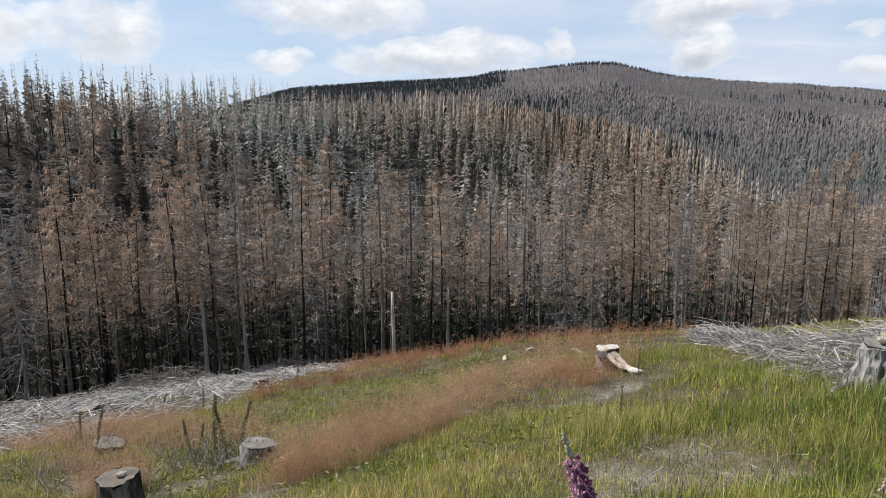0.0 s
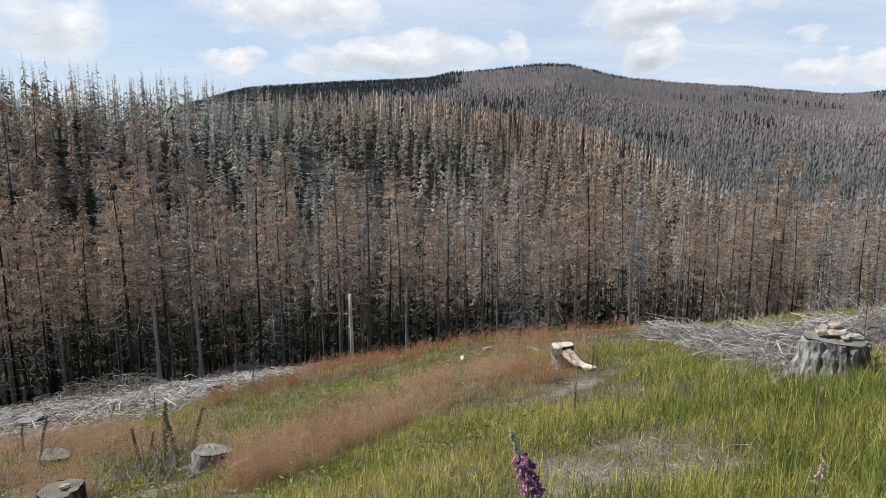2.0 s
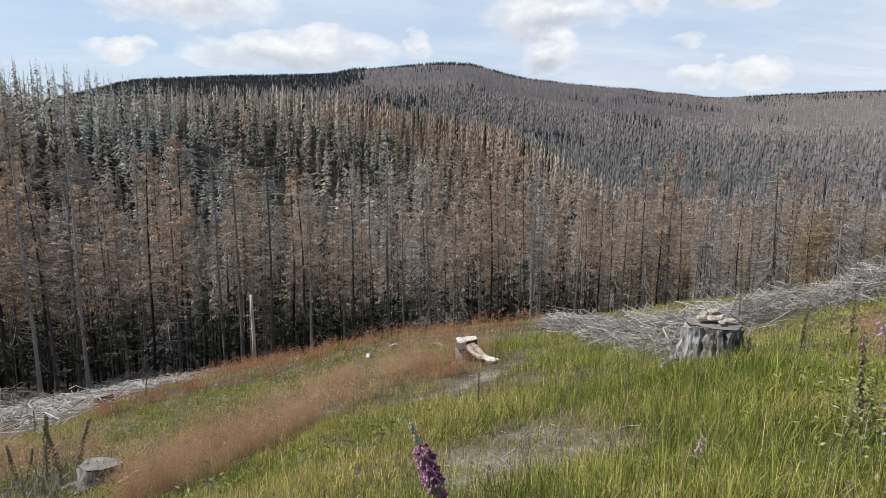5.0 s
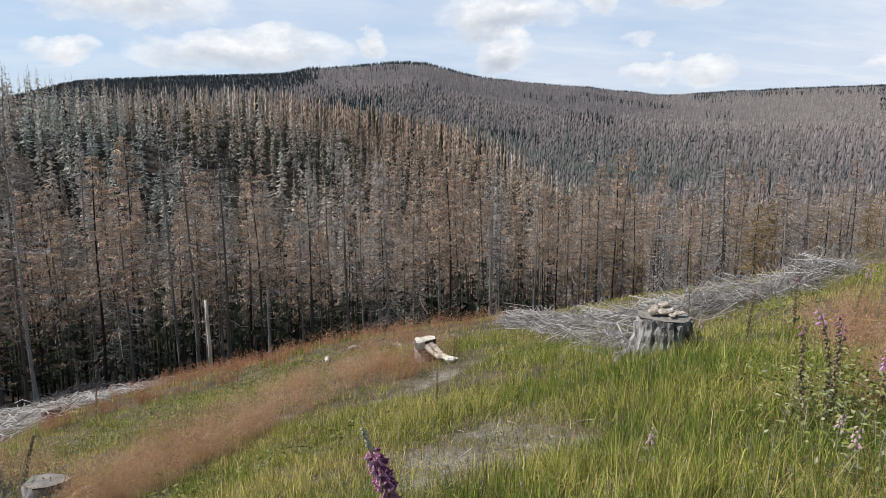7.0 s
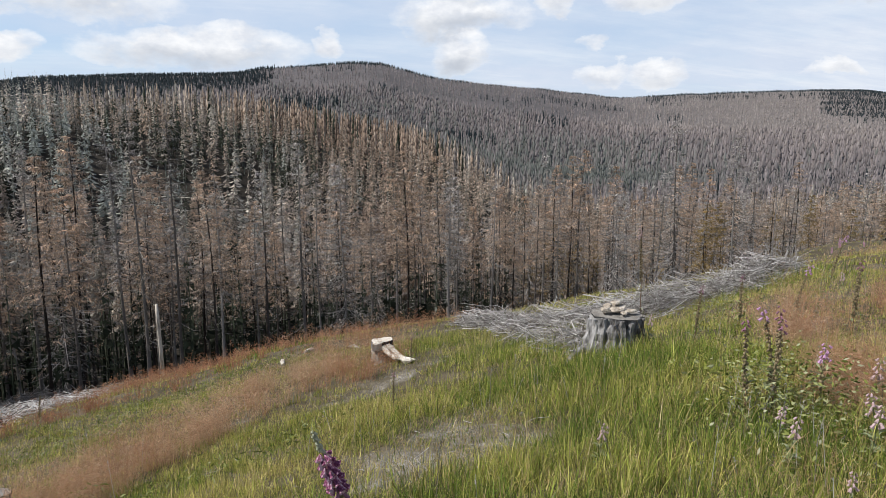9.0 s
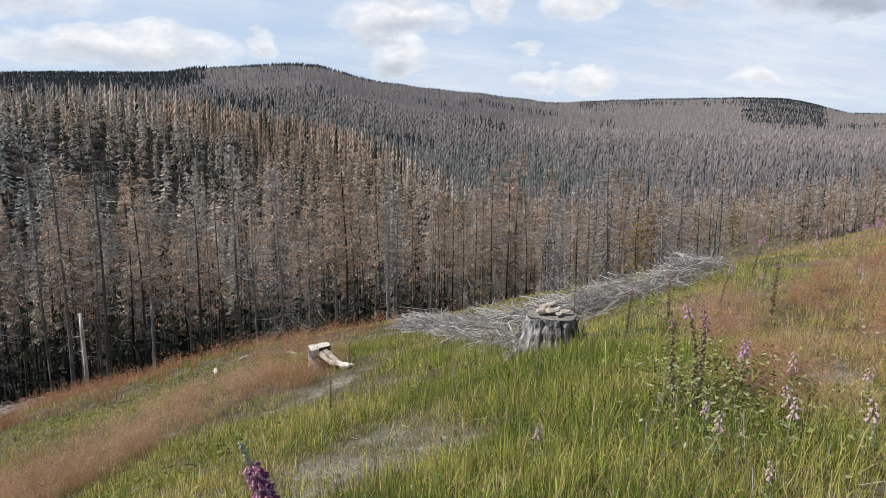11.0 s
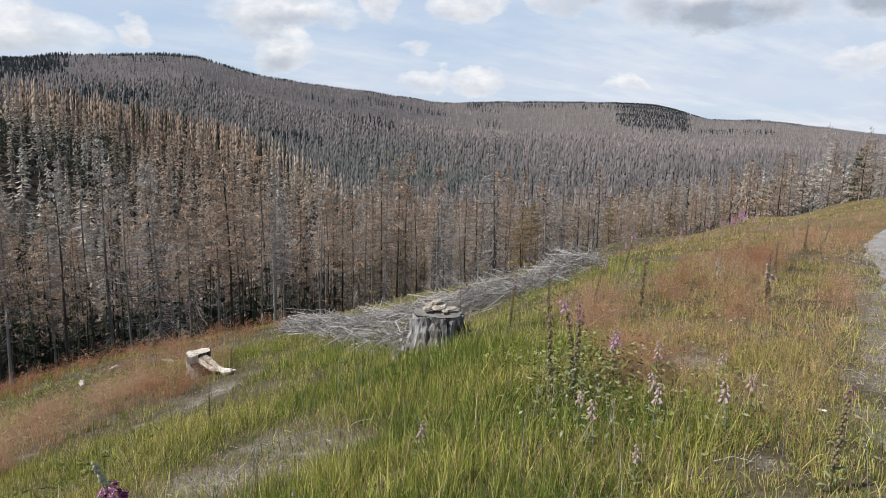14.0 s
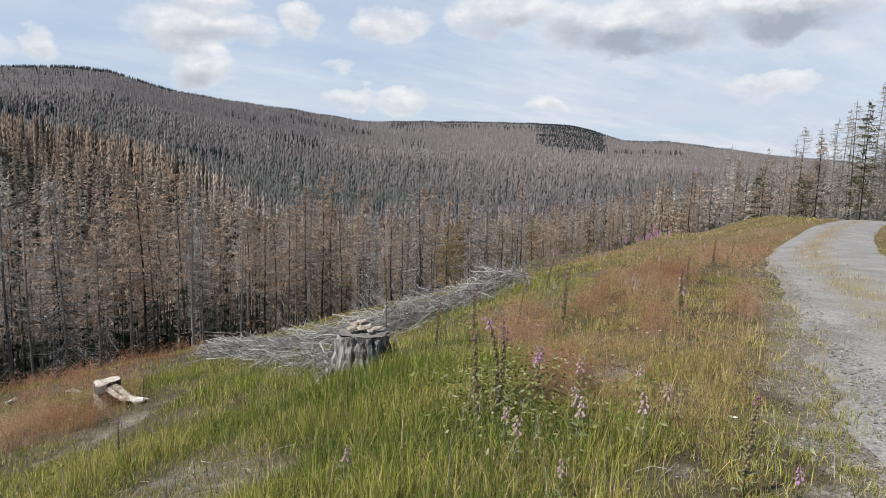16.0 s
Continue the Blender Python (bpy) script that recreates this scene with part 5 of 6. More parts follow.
def tube_bm(points, radii, sides=6):
    """A bent tapering tube as a bmesh, closed at both ends."""
    bm = bmesh.new()
    rows = []
    for i, (p, q) in enumerate(zip(points, radii)):
        a, b = points[max(i - 1, 0)], points[min(i + 1, len(points) - 1)]
        d = (Vector(b) - Vector(a)).normalized()
        u = d.cross(Vector((0, 0, 1)) if abs(d.z) < 0.9 else Vector((1, 0, 0))).normalized()
        w = d.cross(u)
        rows.append([bm.verts.new(Vector(p) + q * (u * math.cos(6.2832 * k / sides) + w * math.sin(6.2832 * k / sides))) for k in range(sides)])
    for a, b in zip(rows, rows[1:]):
        for k in range(sides):
            bm.faces.new((a[k], a[(k + 1) % sides], b[(k + 1) % sides], b[k]))
    bm.faces.new(rows[0][::-1])
    bm.faces.new(rows[-1])
    bmesh.ops.recalc_face_normals(bm, faces=bm.faces)
    return bm


def stone(x, y, z, sx, sy, sz, turn, seed, mat, label, name="stone", group=""):
    bm = bmesh.new()
    bmesh.ops.create_icosphere(bm, subdivisions=2, radius=1.0)
    for v in bm.verts:
        n = noise.noise(v.co * 1.3 + Vector((seed * 3.1, 0, 0)))
        c = Vector((round(v.co.x * 1.6) / 1.6, round(v.co.y * 1.6) / 1.6, round(v.co.z * 1.4) / 1.4))
        v.co = (v.co * 0.6 + c * 0.4) * (1 + 0.35 * n)
        v.co = Vector((v.co.x * sx, v.co.y * sy, v.co.z * sz * 0.8))
    ob = part(name, bm, mat, smooth_shade=False)
    low = min(v.co.z for v in ob.data.vertices)
    ob.matrix_world = pose(x, y, z - low, 0, 0, turn)
    return tagged(ob, label, "stone", group)


def build_stumps():
    # the big stump by the brush pile, with stones laid on it
    bx, by = 4.62, 6.25
    stump(bx, by, 0.30, 0.50, STUMP_BARK, CUT_GREY, "broad weathered grey tree stump topped with stones", 3, 0.45, (1, -1), 5)
    big = bpy.data.objects["tree_stump"]
    inv = big.matrix_world.inverted()
    r = random.Random(31)
    # dark plates on the right paint in the shade of the hollow there
    for th, low, high, wide, mat in ((-170, 0.06, 0.47, 0.15, STUMP_BARK), (-150, 0.04, 0.50, 0.16, STUMP_BARK), (-128, 0.02, 0.44, 0.16, STUMP_BARK), (-108, 0.14, 0.49, 0.12, STUMP_BARK), (-88, 0.04, 0.46, 0.15, STUMP_BARK),
                                     (-68, 0.26, 0.50, 0.14, STUMP_BARK), (-48, 0.30, 0.48, 0.15, DARK_BARK), (-26, 0.08, 0.46, 0.13, DARK_BARK), (-4, 0.05, 0.5, 0.15, STUMP_BARK), (172, 0.05, 0.45, 0.14, STUMP_BARK)):
        bm = bmesh.new()
        rows = []
        for k in range(6):
            u = k / 5
            z = low + (high - low) * u
            q = 0.308 * (1 + 0.42 * (1 - z / 0.5) ** 2.4) + 0.03 * r.random()
            half = wide * (0.45 + 0.12 * r.uniform(-1, 1)) * (0.5 if k in (0, 5) else 1)
            a = radians(th)
            mid, tang = Vector((math.cos(a) * q, math.sin(a) * q, z)), Vector((-math.sin(a), math.cos(a), 0))
            out = Vector((math.cos(a), math.sin(a), 0))
            base = Vector((bx, by, ground_z(bx, by) - 0.04))
            rows.append([bm.verts.new(inv @ (base + mid + tang * e * half + out * o)) for e, o in ((-1, -0.03), (-0.6, 0.015), (0.5, 0.02), (1, -0.03))])
        for a, b in zip(rows, rows[1:]):
            for k in range(3):
                bm.faces.new((a[k], a[k + 1], b[k + 1], b[k]))
            bm.faces.new((a[3], a[0], b[0], b[3]))
        bm.faces.new(rows[0][::-1])
        bm.faces.new(rows[-1])
        part("bark_plate", bm, mat, big, smooth_shade=False)
    top = ground_z(bx, by) + 0.475
    for dx, dy, sx, sy, sz, t, up in [(-0.15, -0.02, 0.075, 0.055, 0.05, 20, 0), (0.02, -0.02, 0.15, 0.08, 0.04, 35, 0), (0.10, 0.10, 0.10, 0.07, 0.05, 80, 0), (0.14, -0.12, 0.09, 0.05, 0.028, 10, 0),
                                      (-0.02, 0.14, 0.07, 0.05, 0.04, 60, 0), (0.02, 0.03, 0.08, 0.055, 0.028, 15, 0.075), (0.0, -0.17, 0.06, 0.04, 0.02, 50, 0)]:
        stone(bx + dx, by + dy, top + up + 0.015, sx, sy, sz, t, dx * 40 + dy * 70, STONE, "flat pale stone laid on the big stump", group="stones on the stump")
    # near dark stump with a small stone, the grey stump with a split root, a low one beyond
    stump(-2.29, 4.23, 0.14, 0.43, DARK_BARK, CUT_DARK, "dark-barked cut stump standing in dry grass", 5, 0.12, (2, 3), 3, 0.0, 0.06)
    stone(-2.28, 4.22, ground_z(-2.29, 4.23) + 0.46, 0.035, 0.028, 0.022, 40, 9, STONE, "small pale stone on a dark stump")
    stump(-1.98, 6.35, 0.19, 0.27, STUMP_BARK, CUT_GREY, "grey weathered stump with splintered pale roots", 7, 0.5, (8, 5), 5)
    splinter(-1.62, 6.22, 0.34, 60)
    stump(-4.35, 7.75, 0.19, 0.18, DARK_BARK, CUT_GREY, "low grey stump sunk in reddish grass", 8, 0.4, (7, 4), 4)
    stump(-8.3, 14.2, 0.24, 0.28, DARK_BARK, CUT_GREY, "weathered stump among felled branches", 10, 0.5, (5, 8), 4)
    stump(-4.9, 16.4, 0.2, 0.26, DARK_BARK, CUT_GREY, "weathered stump among felled branches", 11, 0.5, (5, 8), 4)
    stump(-11.0, 13.0, 0.2, 0.24, DARK_BARK, CUT_GREY, "weathered stump among felled branches", 12, 0.5, (5, 8), 4)
    # the bright stump: a thick pale slab left on its top, and one long bare limb running down from it
    sx, sy = 2.68, 9.95
    w = stump(sx, sy, 0.17, 0.30, GREY_WOOD, GREY_WOOD, "bleached broken stump with one long bare root", 13, 0.35, (0, 0), 3)
    m = w.matrix_world.inverted()
    gz = ground_z(sx, sy)
    bm = bmesh.new()
    rows = []
    for zz, grow in ((0.275, 0.9), (0.285, 1.0), (0.39, 1.0), (0.40, 0.95)):
        row = []
        for k in range(18):
            th = 6.2832 * k / 18
            q = grow * (1.0 / max(abs(math.cos(th)) ** 6 + abs(math.sin(th)) ** 6, 0.01) ** (1 / 6) * 0.92 + 0.12 * math.sin(3 * th + 2) + 0.05 * math.sin(7 * th) + 0.06 * noise.noise(Vector((3 * th, zz * 30, 1))))
            row.append(bm.verts.new(m @ Vector((sx - 0.02 + 0.19 * q * math.cos(th), sy - 0.02 + 0.14 * q * math.sin(th), gz + zz + 0.02 * math.cos(th) + 0.008 * math.sin(7 * th)))))
        rows.append(row)
    for a, b in zip(rows, rows[1:]):
        for k in range(18):
            bm.faces.new((a[k], a[(k + 1) % 18], b[(k + 1) % 18], b[k]))
    bm.faces.new(rows[0][::-1])
    bm.faces.new(rows[-1])
    slab = part("broken_slab", bm, BARE_WOOD, w, "pale splintered slab of sapwood", smooth_shade=False)
    slab.data.materials.append(DARK_BARK)
    # side faces take the dark colour except four strips; the top stays pale
    for face in slab.data.polygons:
        face.material_index = int(abs(face.normal.z) < 0.6 and face.index % 18 not in (3, 4, 11, 12))
    for dx, dy, ln, rr, mat in ((0.0, 0.0, 1.0, 1.0, BARE_WOOD), (-0.05, -0.02, 0.6, 0.8, BARE_WOOD), (0.05, 0.02, 0.93, 0.55, BARE_WOOD), (-0.02, 0.03, 0.8, 0.75, GREY_WOOD)):
        p = []
        for k in range(7):
            u = k / 6 * ln
            x, y = sx + 0.06 + dx + 0.20 * u + 0.03 * math.sin(5 * u + dx * 50), sy - 0.10 + dy - 0.8 * u
            p.append(m @ Vector((x, y, ground_z(x, y) * u + gz * (1 - u) + 0.26 * (1 - u) ** 1.2 + 0.05)))
        part("root", tube_bm(p, [rr * q for q in (0.07, 0.06, 0.046, 0.042, 0.05, 0.06, 0.018)], 7), mat, w, "long bleached root" if mat == BARE_WOOD else "", smooth_shade=False)
    for x, y, a in ((2.1, 14.4, 30), (1.35, 13.1, 80), (2.9, 13.4, 120)):
        splinter(x, y, 0.35, a)


def splinter(x, y, length, turn):
    """A short broken piece of pale wood lying on the ground."""
    r = random.Random(int(x * 100))
    p = [Vector((-length / 2, 0, 0.05)), Vector((0, r.uniform(-0.04, 0.04), 0.07)), Vector((length / 2, 0, 0.03))]
    ob = part("wood_splinter", tube_bm(p, [0.035, 0.05, 0.012], 6), BARE_WOOD, smooth_shade=False)
    ob.matrix_world = pose(x, y, ground_z(x, y) + 0.0, 0, 0, turn)
    tagged(ob, "short splinter of pale broken wood in the grass", "wood")


def build_snag():
    x, y = 30 * math.sin(radians(-4.55)), 30 * math.cos(radians(-4.55))
    z0 = ground_z(x, y)
    top = 1.65 - 30 * math.tan(radians(13.55))
    H = top - z0
    e = tagged(new("broken_snag"), "pale broken-off dead trunk before the forest", "dead trunk")
    e.matrix_world = pose(x, y, z0 - 0.1, 0.6, -0.8, 0)
    part("trunk", tube_bm([Vector((0, 0, 0)), Vector((0.01, 0, H * 0.4)), Vector((0.0, 0.01, H * 0.8)), Vector((0.0, 0.01, H + 0.1))], [0.09, 0.082, 0.075, 0.06], 9), BARE_WOOD, e)
    for k in range(7):
        th, zz = k * 2.4, H * (0.45 + 0.07 * k)
        part("branch_stub", tube_bm([Vector((0, 0, zz)), Vector((math.cos(th) * 0.22, math.sin(th) * 0.22, zz + 0.05)), Vector((math.cos(th) * 0.4, math.sin(th) * 0.4, zz))], [0.022, 0.014, 0.006], 5), BARE_WOOD, e)


build_stumps()
build_snag()


# fallen trunks in the thinned stand over the valley
def build_fallen():
    r = random.Random(77)
    first = None
    bm = tube_bm([Vector((-4.5, 0, 0.1)), Vector((0, 0.1, 0.12)), Vector((4.5, 0, 0.05))], [0.16, 0.13, 0.05], 6)
    for k in range(26):
        az, d = radians(r.uniform(-11, 3)), r.uniform(112, 160)
        x, y = d * math.sin(az), d * math.cos(az)
        m = pose(x, y, ground_z(x, y) + r.uniform(0.2, 1.2), r.uniform(-4, 4), r.uniform(-10, 10), r.uniform(0, 360))
        if first is None:
            first = tagged(part("fallen_trunk", bm, BARE_WOOD), "bleached fallen trunk lying across the thinned slope", "dead trunk", "fallen trunks over the valley")
            first.matrix_world = m
        else:
            copy_thing(first, m)


build_fallen()


# ---------------------------------------------------------------- flowering plants
STEM_GREEN = varied("plant_stem", [(0.3, (0.13, 0.15, 0.06)), (0.6, (0.24, 0.25, 0.10))], 8, 60, 0.7, 0.2)
STEM_BROWN = varied("dry_stem", [(0.3, (0.10, 0.06, 0.04)), (0.6, (0.20, 0.13, 0.085))], 8, 60, 0.8, 0.2)
LEAF_GREEN = varied("plant_leaf", [(0.3, (0.15, 0.18, 0.085)), (0.6, (0.30, 0.33, 0.18))], 10, 60, 0.65, 0.3)
BELL_PINK = varied("pink_bell", [(0.35, (0.25, 0.10, 0.22)), (0.6, (0.50, 0.30, 0.46))], 30, 120, 0.6, 0.1)
BELL_DEEP = varied("purple_bell", [(0.42, (0.06, 0.012, 0.045)), (0.5, (0.24, 0.06, 0.125)), (0.60, (0.66, 0.47, 0.52))], 45, 140, 0.6, 0.1)
BUD_GREEN = varied("pale_bud", [(0.35, (0.20, 0.22, 0.13)), (0.6, (0.40, 0.40, 0.28))], 30, 120, 0.7, 0.1)
BELL_DARK = varied("wilted_bell", [(0.35, (0.14, 0.06, 0.09)), (0.6, (0.30, 0.15, 0.20))], 30, 120, 0.7, 0.1)
BELL_PALE = varied("faded_bell", [(0.35, (0.26, 0.17, 0.17)), (0.6, (0.52, 0.38, 0.39))], 30, 120, 0.7, 0.1)
POD_BROWN = varied("seed_pod", [(0.35, (0.09, 0.075, 0.045)), (0.6, (0.25, 0.20, 0.11))], 30, 120, 0.85, 0.1)
WHITE_PETAL = varied("white_petal", [(0.35, (0.62, 0.62, 0.58)), (0.6, (0.80, 0.80, 0.77))], 30, 120, 0.7, 0.1)
WILLOW_PINK = varied("willowherb_petal", [(0.35, (0.40, 0.19, 0.31)), (0.6, (0.58, 0.36, 0.46))], 30, 120, 0.6, 0.1)


def bell_mesh(name, mat, length=0.032, wide=0.011):
    bm = bmesh.new()
    rows = []
    for t, q in ((0, 0.25), (0.25, 0.7), (0.75, 0.85), (1.0, 1.15)):
        rows.append([bm.verts.new((q * wide * math.cos(k * 1.0472), q * wide * math.sin(k * 1.0472), -t * length)) for k in range(6)])
    for a, b in zip(rows, rows[1:]):
        for k in range(6):
            bm.faces.new((a[k], a[(k + 1) % 6], b[(k + 1) % 6], b[k]))
    bm.faces.new(rows[0])
    me = bpy.data.meshes.new(name)
    bm.to_mesh(me)
    bm.free()
    me.materials.append(mat)
    return me


def pod_mesh(name, mat, size=0.011):
    bm = bmesh.new()
    bmesh.ops.create_icosphere(bm, subdivisions=1, radius=size)
    for v in bm.verts:
        v.co.z *= 1.5
    me = bpy.data.meshes.new(name)
    bm.to_mesh(me)
    bm.free()
    me.materials.append(mat)
    return me


def leaf_mesh(name, mat, length, width):
    bm = bmesh.new()
    left, mid, right = [], [], []
    for t, w in ((0, 0.12), (0.3, 0.9), (0.6, 1.0), (1.0, 0.04)):
        zz = 0.35 * length * math.sin(t * 2.4)
        x = t * length
        left.append(bm.verts.new((x, -w * width / 2, zz + 0.12 * width)))
        mid.append(bm.verts.new((x, 0, zz)))
        right.append(bm.verts.new((x, w * width / 2, zz + 0.12 * width)))
    for k in range(3):
        bm.faces.new((left[k], left[k + 1], mid[k + 1], mid[k]))
        bm.faces.new((mid[k], mid[k + 1], right[k + 1], right[k]))
    me = bpy.data.meshes.new(name)
    bm.to_mesh(me)
    bm.free()
    me.materials.append(mat)
    return me


BELLS = {k: bell_mesh("bell", m, ln, wd) for k, m, ln, wd in (("pink", BELL_PINK, 0.032, 0.011), ("dark", BELL_DARK, 0.03, 0.009), ("pale", BELL_PALE, 0.03, 0.010), ("near", BELL_DEEP, 0.036, 0.013))}
SMALL_BELL = bell_mesh("petal", WILLOW_PINK, 0.03, 0.022)
POD = pod_mesh("seed_pod", POD_BROWN, 0.0115)
BUD = pod_mesh("bud", BUD_GREEN, 0.008)
BIG_POD = pod_mesh("seed_head", POD_BROWN, 0.013)
LEAF_BIG = leaf_mesh("leaf", LEAF_GREEN, 0.10, 0.032)
LEAF_SMALL = leaf_mesh("leaf", LEAF_GREEN, 0.08, 0.02)


def child(name, me, parent, m):
    ob = new(name, me)
    ob.parent = parent
    ob.matrix_basis = m
    return ob


def flower_spike(name, seed, tall, lean, plan, stem_mat, leaves, label, category, group=""):
    """A stem with whorled bells or pods. plan: list of (from, to, mesh, part name, count, out) along the stem."""
    r = random.Random(seed)
    e = tagged(new(name), label, category, group)
    pts = [Vector((lean * t ** 1.6, 0.25 * lean * math.sin(3 * t), t * tall)) for t in (0, 0.25, 0.5, 0.75, 1.0)]
    part("stem", tube_bm(pts, [0.006, 0.0055, 0.0045, 0.0035, 0.002], 5), stem_mat, e)

    def at(t):
        k = min(int(t * 4), 3)
        return pts[k].lerp(pts[k + 1], t * 4 - k)

    for t0, t1, me, nm, count, out in plan:
        for k in range(count):
            t = t0 + (t1 - t0) * (k + 0.5) / count
            th = 2.4 * k + r.uniform(-0.3, 0.3)
            p = at(t)
            child(nm, me, e, Matrix.Translation(p + Vector((math.cos(th) * out, math.sin(th) * out, 0))) @ Matrix.Rotation(th, 4, "Z") @ Matrix.Rotation(radians(r.uniform(-55, -25)), 4, "Y")
                  @ Matrix.Scale(r.uniform(0.8, 1.15) * (1.1 - 0.35 * (k + 0.5) / count), 4))
    for me, t0, t1, count in leaves:
        for k in range(count):
            th = 2.4 * k + r.uniform(-0.4, 0.4)
            t = t0 + (t1 - t0) * k / max(count, 1)
            child("leaf", me, e, Matrix.Translation(at(t)) @ Matrix.Rotation(th, 4, "Z") @ Matrix.Rotation(radians(r.uniform(-35, 15)), 4, "Y") @ Matrix.Scale(r.uniform(0.7, 1.2), 4))
    return e


def place(ob, x, y, turn, size=1.0, tilt=3.0):
    lean = random.Random(int(x * 977 + y * 131))
    ob.matrix_basis = pose(x, y, ground_z(x, y) - 0.01, lean.uniform(-tilt, tilt), lean.uniform(-tilt, tilt), turn) @ Matrix.Scale(size, 4)
    return ob


def build_flowers():
    r = random.Random(91)
    low_leaves = [(LEAF_BIG, 0.02, 0.25, 6), (LEAF_SMALL, 0.2, 0.5, 7)]
    # the foxglove in full flower by the path's edge
    near = flower_spike("foxglove", 1, 1.0, -0.03, [(0.45, 0.70, BIG_POD, "seed_pod", 40, 0.014), (0.68, 0.77, BELLS["dark"], "bell", 18, 0.013), (0.75, 0.90, BELLS["near"], "bell", 34, 0.014), (0.89, 0.99, BUD, "bud", 16, 0.006)], STEM_GREEN, low_leaves,
                        "purple-pink foxglove spike in flower among green grass", "foxglove", "foxgloves on the slope")
    near.matrix_basis = pose(0.745, 2.17, ground_z(0.745, 2.17) - 0.03, 4, -17, 0)
    bloom = flower_spike("foxglove", 2, 0.52, 0.06, [(0.74, 0.98, BELLS["pink"], "bell", 12, 0.014), (0.35, 0.72, POD, "seed_pod", 14, 0.009)], STEM_GREEN, low_leaves, "foxglove with a short head of pink bells", "foxglove", "foxgloves on the slope")
    place(bloom, 4.02, 2.98, 30)
    seedy = flower_spike("foxglove", 3, 0.72, 0.03, [(0.25, 0.86, POD, "seed_pod", 44, 0.012), (0.86, 1.0, BELLS["dark"], "bell", 6, 0.01)], STEM_BROWN, low_leaves, "tall foxglove gone to dark seed pods", "foxglove", "foxgloves on the slope")
    place(seedy, 3.62, 3.25, 80)
    leaning = flower_spike("foxglove", 4, 0.76, -0.16, [(0.2, 0.85, POD, "seed_pod", 40, 0.012), (0.86, 1.0, BELLS["pink"], "bell", 7, 0.012)], STEM_BROWN, low_leaves, "leaning foxglove with pods and a pink tip", "foxglove", "foxgloves on the slope")
    place(leaning, 3.92, 3.36, 10)
    faded = flower_spike("foxglove", 5, 0.36, 0.05, [(0.66, 1.0, BELLS["pale"], "bell", 12, 0.013)], STEM_GREEN, low_leaves, "low foxglove with faded pale-pink bells", "foxglove", "foxgloves on the slope")
    place(faded, 3.58, 2.30, 0)
    tall_one = flower_spike("foxglove", 8, 1.5, 0.10, [(0.5, 0.9, POD, "seed_pod", 44, 0.012), (0.9, 1.0, BELLS["pale"], "bell", 9, 0.014)], STEM_BROWN, [(LEAF_SMALL, 0.1, 0.5, 8)], "very tall foxglove gone to seed behind the stump", "foxglove", "foxgloves on the slope")
    place(tall_one, 5.58, 7.05, 190)
    for base, x, y, turn, size in [(seedy, 4.10, 3.45, 120, 1.0), (bloom, 3.62, 0.98, 60, 0.62), (seedy, 3.74, 3.14, 300, 1.0), (seedy, 3.72, 1.30, 10, 0.85), (seedy, 6.05, 5.75, 40, 0.95),
                                   (leaning, 6.25, 5.15, 200, 1.0), (seedy, 6.55, 4.7, 0, 1.1), (seedy, 7.9, 3.9, 0, 1.05), (faded, 7.95, 3.85, 50, 1.7), (faded, 3.10, 2.42, 20, 0.9), (faded, 3.97, 2.05, 90, 1.0), (faded, 4.45, 2.15, 200, 0.9),
                                   (faded, 3.80, 2.45, 140, 1.0), (faded, 4.35, 2.85, 10, 1.1), (faded, 3.35, 2.75, 250, 0.8), (faded, 5.0, 6.1, 10, 1.0), (seedy, 5.25, 5.6, 0, 0.9), (seedy, 13.0, 5.9, 0, 1.2), (seedy, 10.6, 5.2, 0, 0.9),
                                   (leaning, 9.8, 7.6, 120, 1.1), (faded, 2.35, 3.15, 0, 0.8), (faded, 2.9, 1.9, 45, 0.7), (faded, 4.75, 2.6, 300, 0.9), (seedy, 2.95, 9.2, 0, 0.6), (seedy, 1.9, 6.4, 20, 0.6)]:
        place(copy_thing(base, pose(0, 0, 0)), x, y, turn, size)
    for k in range(28):
        a, b = 9 + 22 * r.random() ** 1.1, r.uniform(-2.2, 2.2)
        x, y = from_ab(a, b + 0.02 * a)
        if float(road_offset(x, y)[1]) > 2.4:
            place(copy_thing(r.choice([seedy, faded, faded, faded, leaning]), pose(0, 0, 0)), x, y, r.uniform(0, 360), r.uniform(0.7, 1.15))
    # pink willowherb along the brow
    wil = flower_spike("willowherb", 6, 1.05, 0.04, [(0.62, 0.97, SMALL_BELL, "petal", 30, 0.022)], STEM_GREEN, [(LEAF_SMALL, 0.1, 0.62, 26)], "tall pink-flowering willowherb on the brow", "willowherb", "willowherbs on the brow")
    place(wil, 24.2, 13.7, 0)
    for k in range(24):
        if k < 15:
            x, y = 24.2 + r.uniform(-0.6, 0.6), 13.8 + r.uniform(-0.6, 0.6)
        else:
            a, b = r.uniform(13, 30), r.uniform(1.2, 4.5)
            x, y = from_ab(a, b)
        place(copy_thing(wil, pose(0, 0, 0)), x, y, r.uniform(0, 360), r.uniform(0.5, 0.85))
    # dead dock with rusty seed heads, and grey-leaved herbs round their feet
    dock = flower_spike("dock", 7, 0.85, 0.08, [(0.3, 0.7, BIG_POD, "seed_head", 26, 0.024), (0.7, 1.0, BIG_POD, "seed_head", 34, 0.013)], STEM_BROWN, [(LEAF_BIG, 0.02, 0.2, 6), (LEAF_SMALL, 0.2, 0.4, 5)], "dead dock stalk with rusty seed heads", "dock", "dead docks")
    place(dock, -2.62, 6.85, 0)
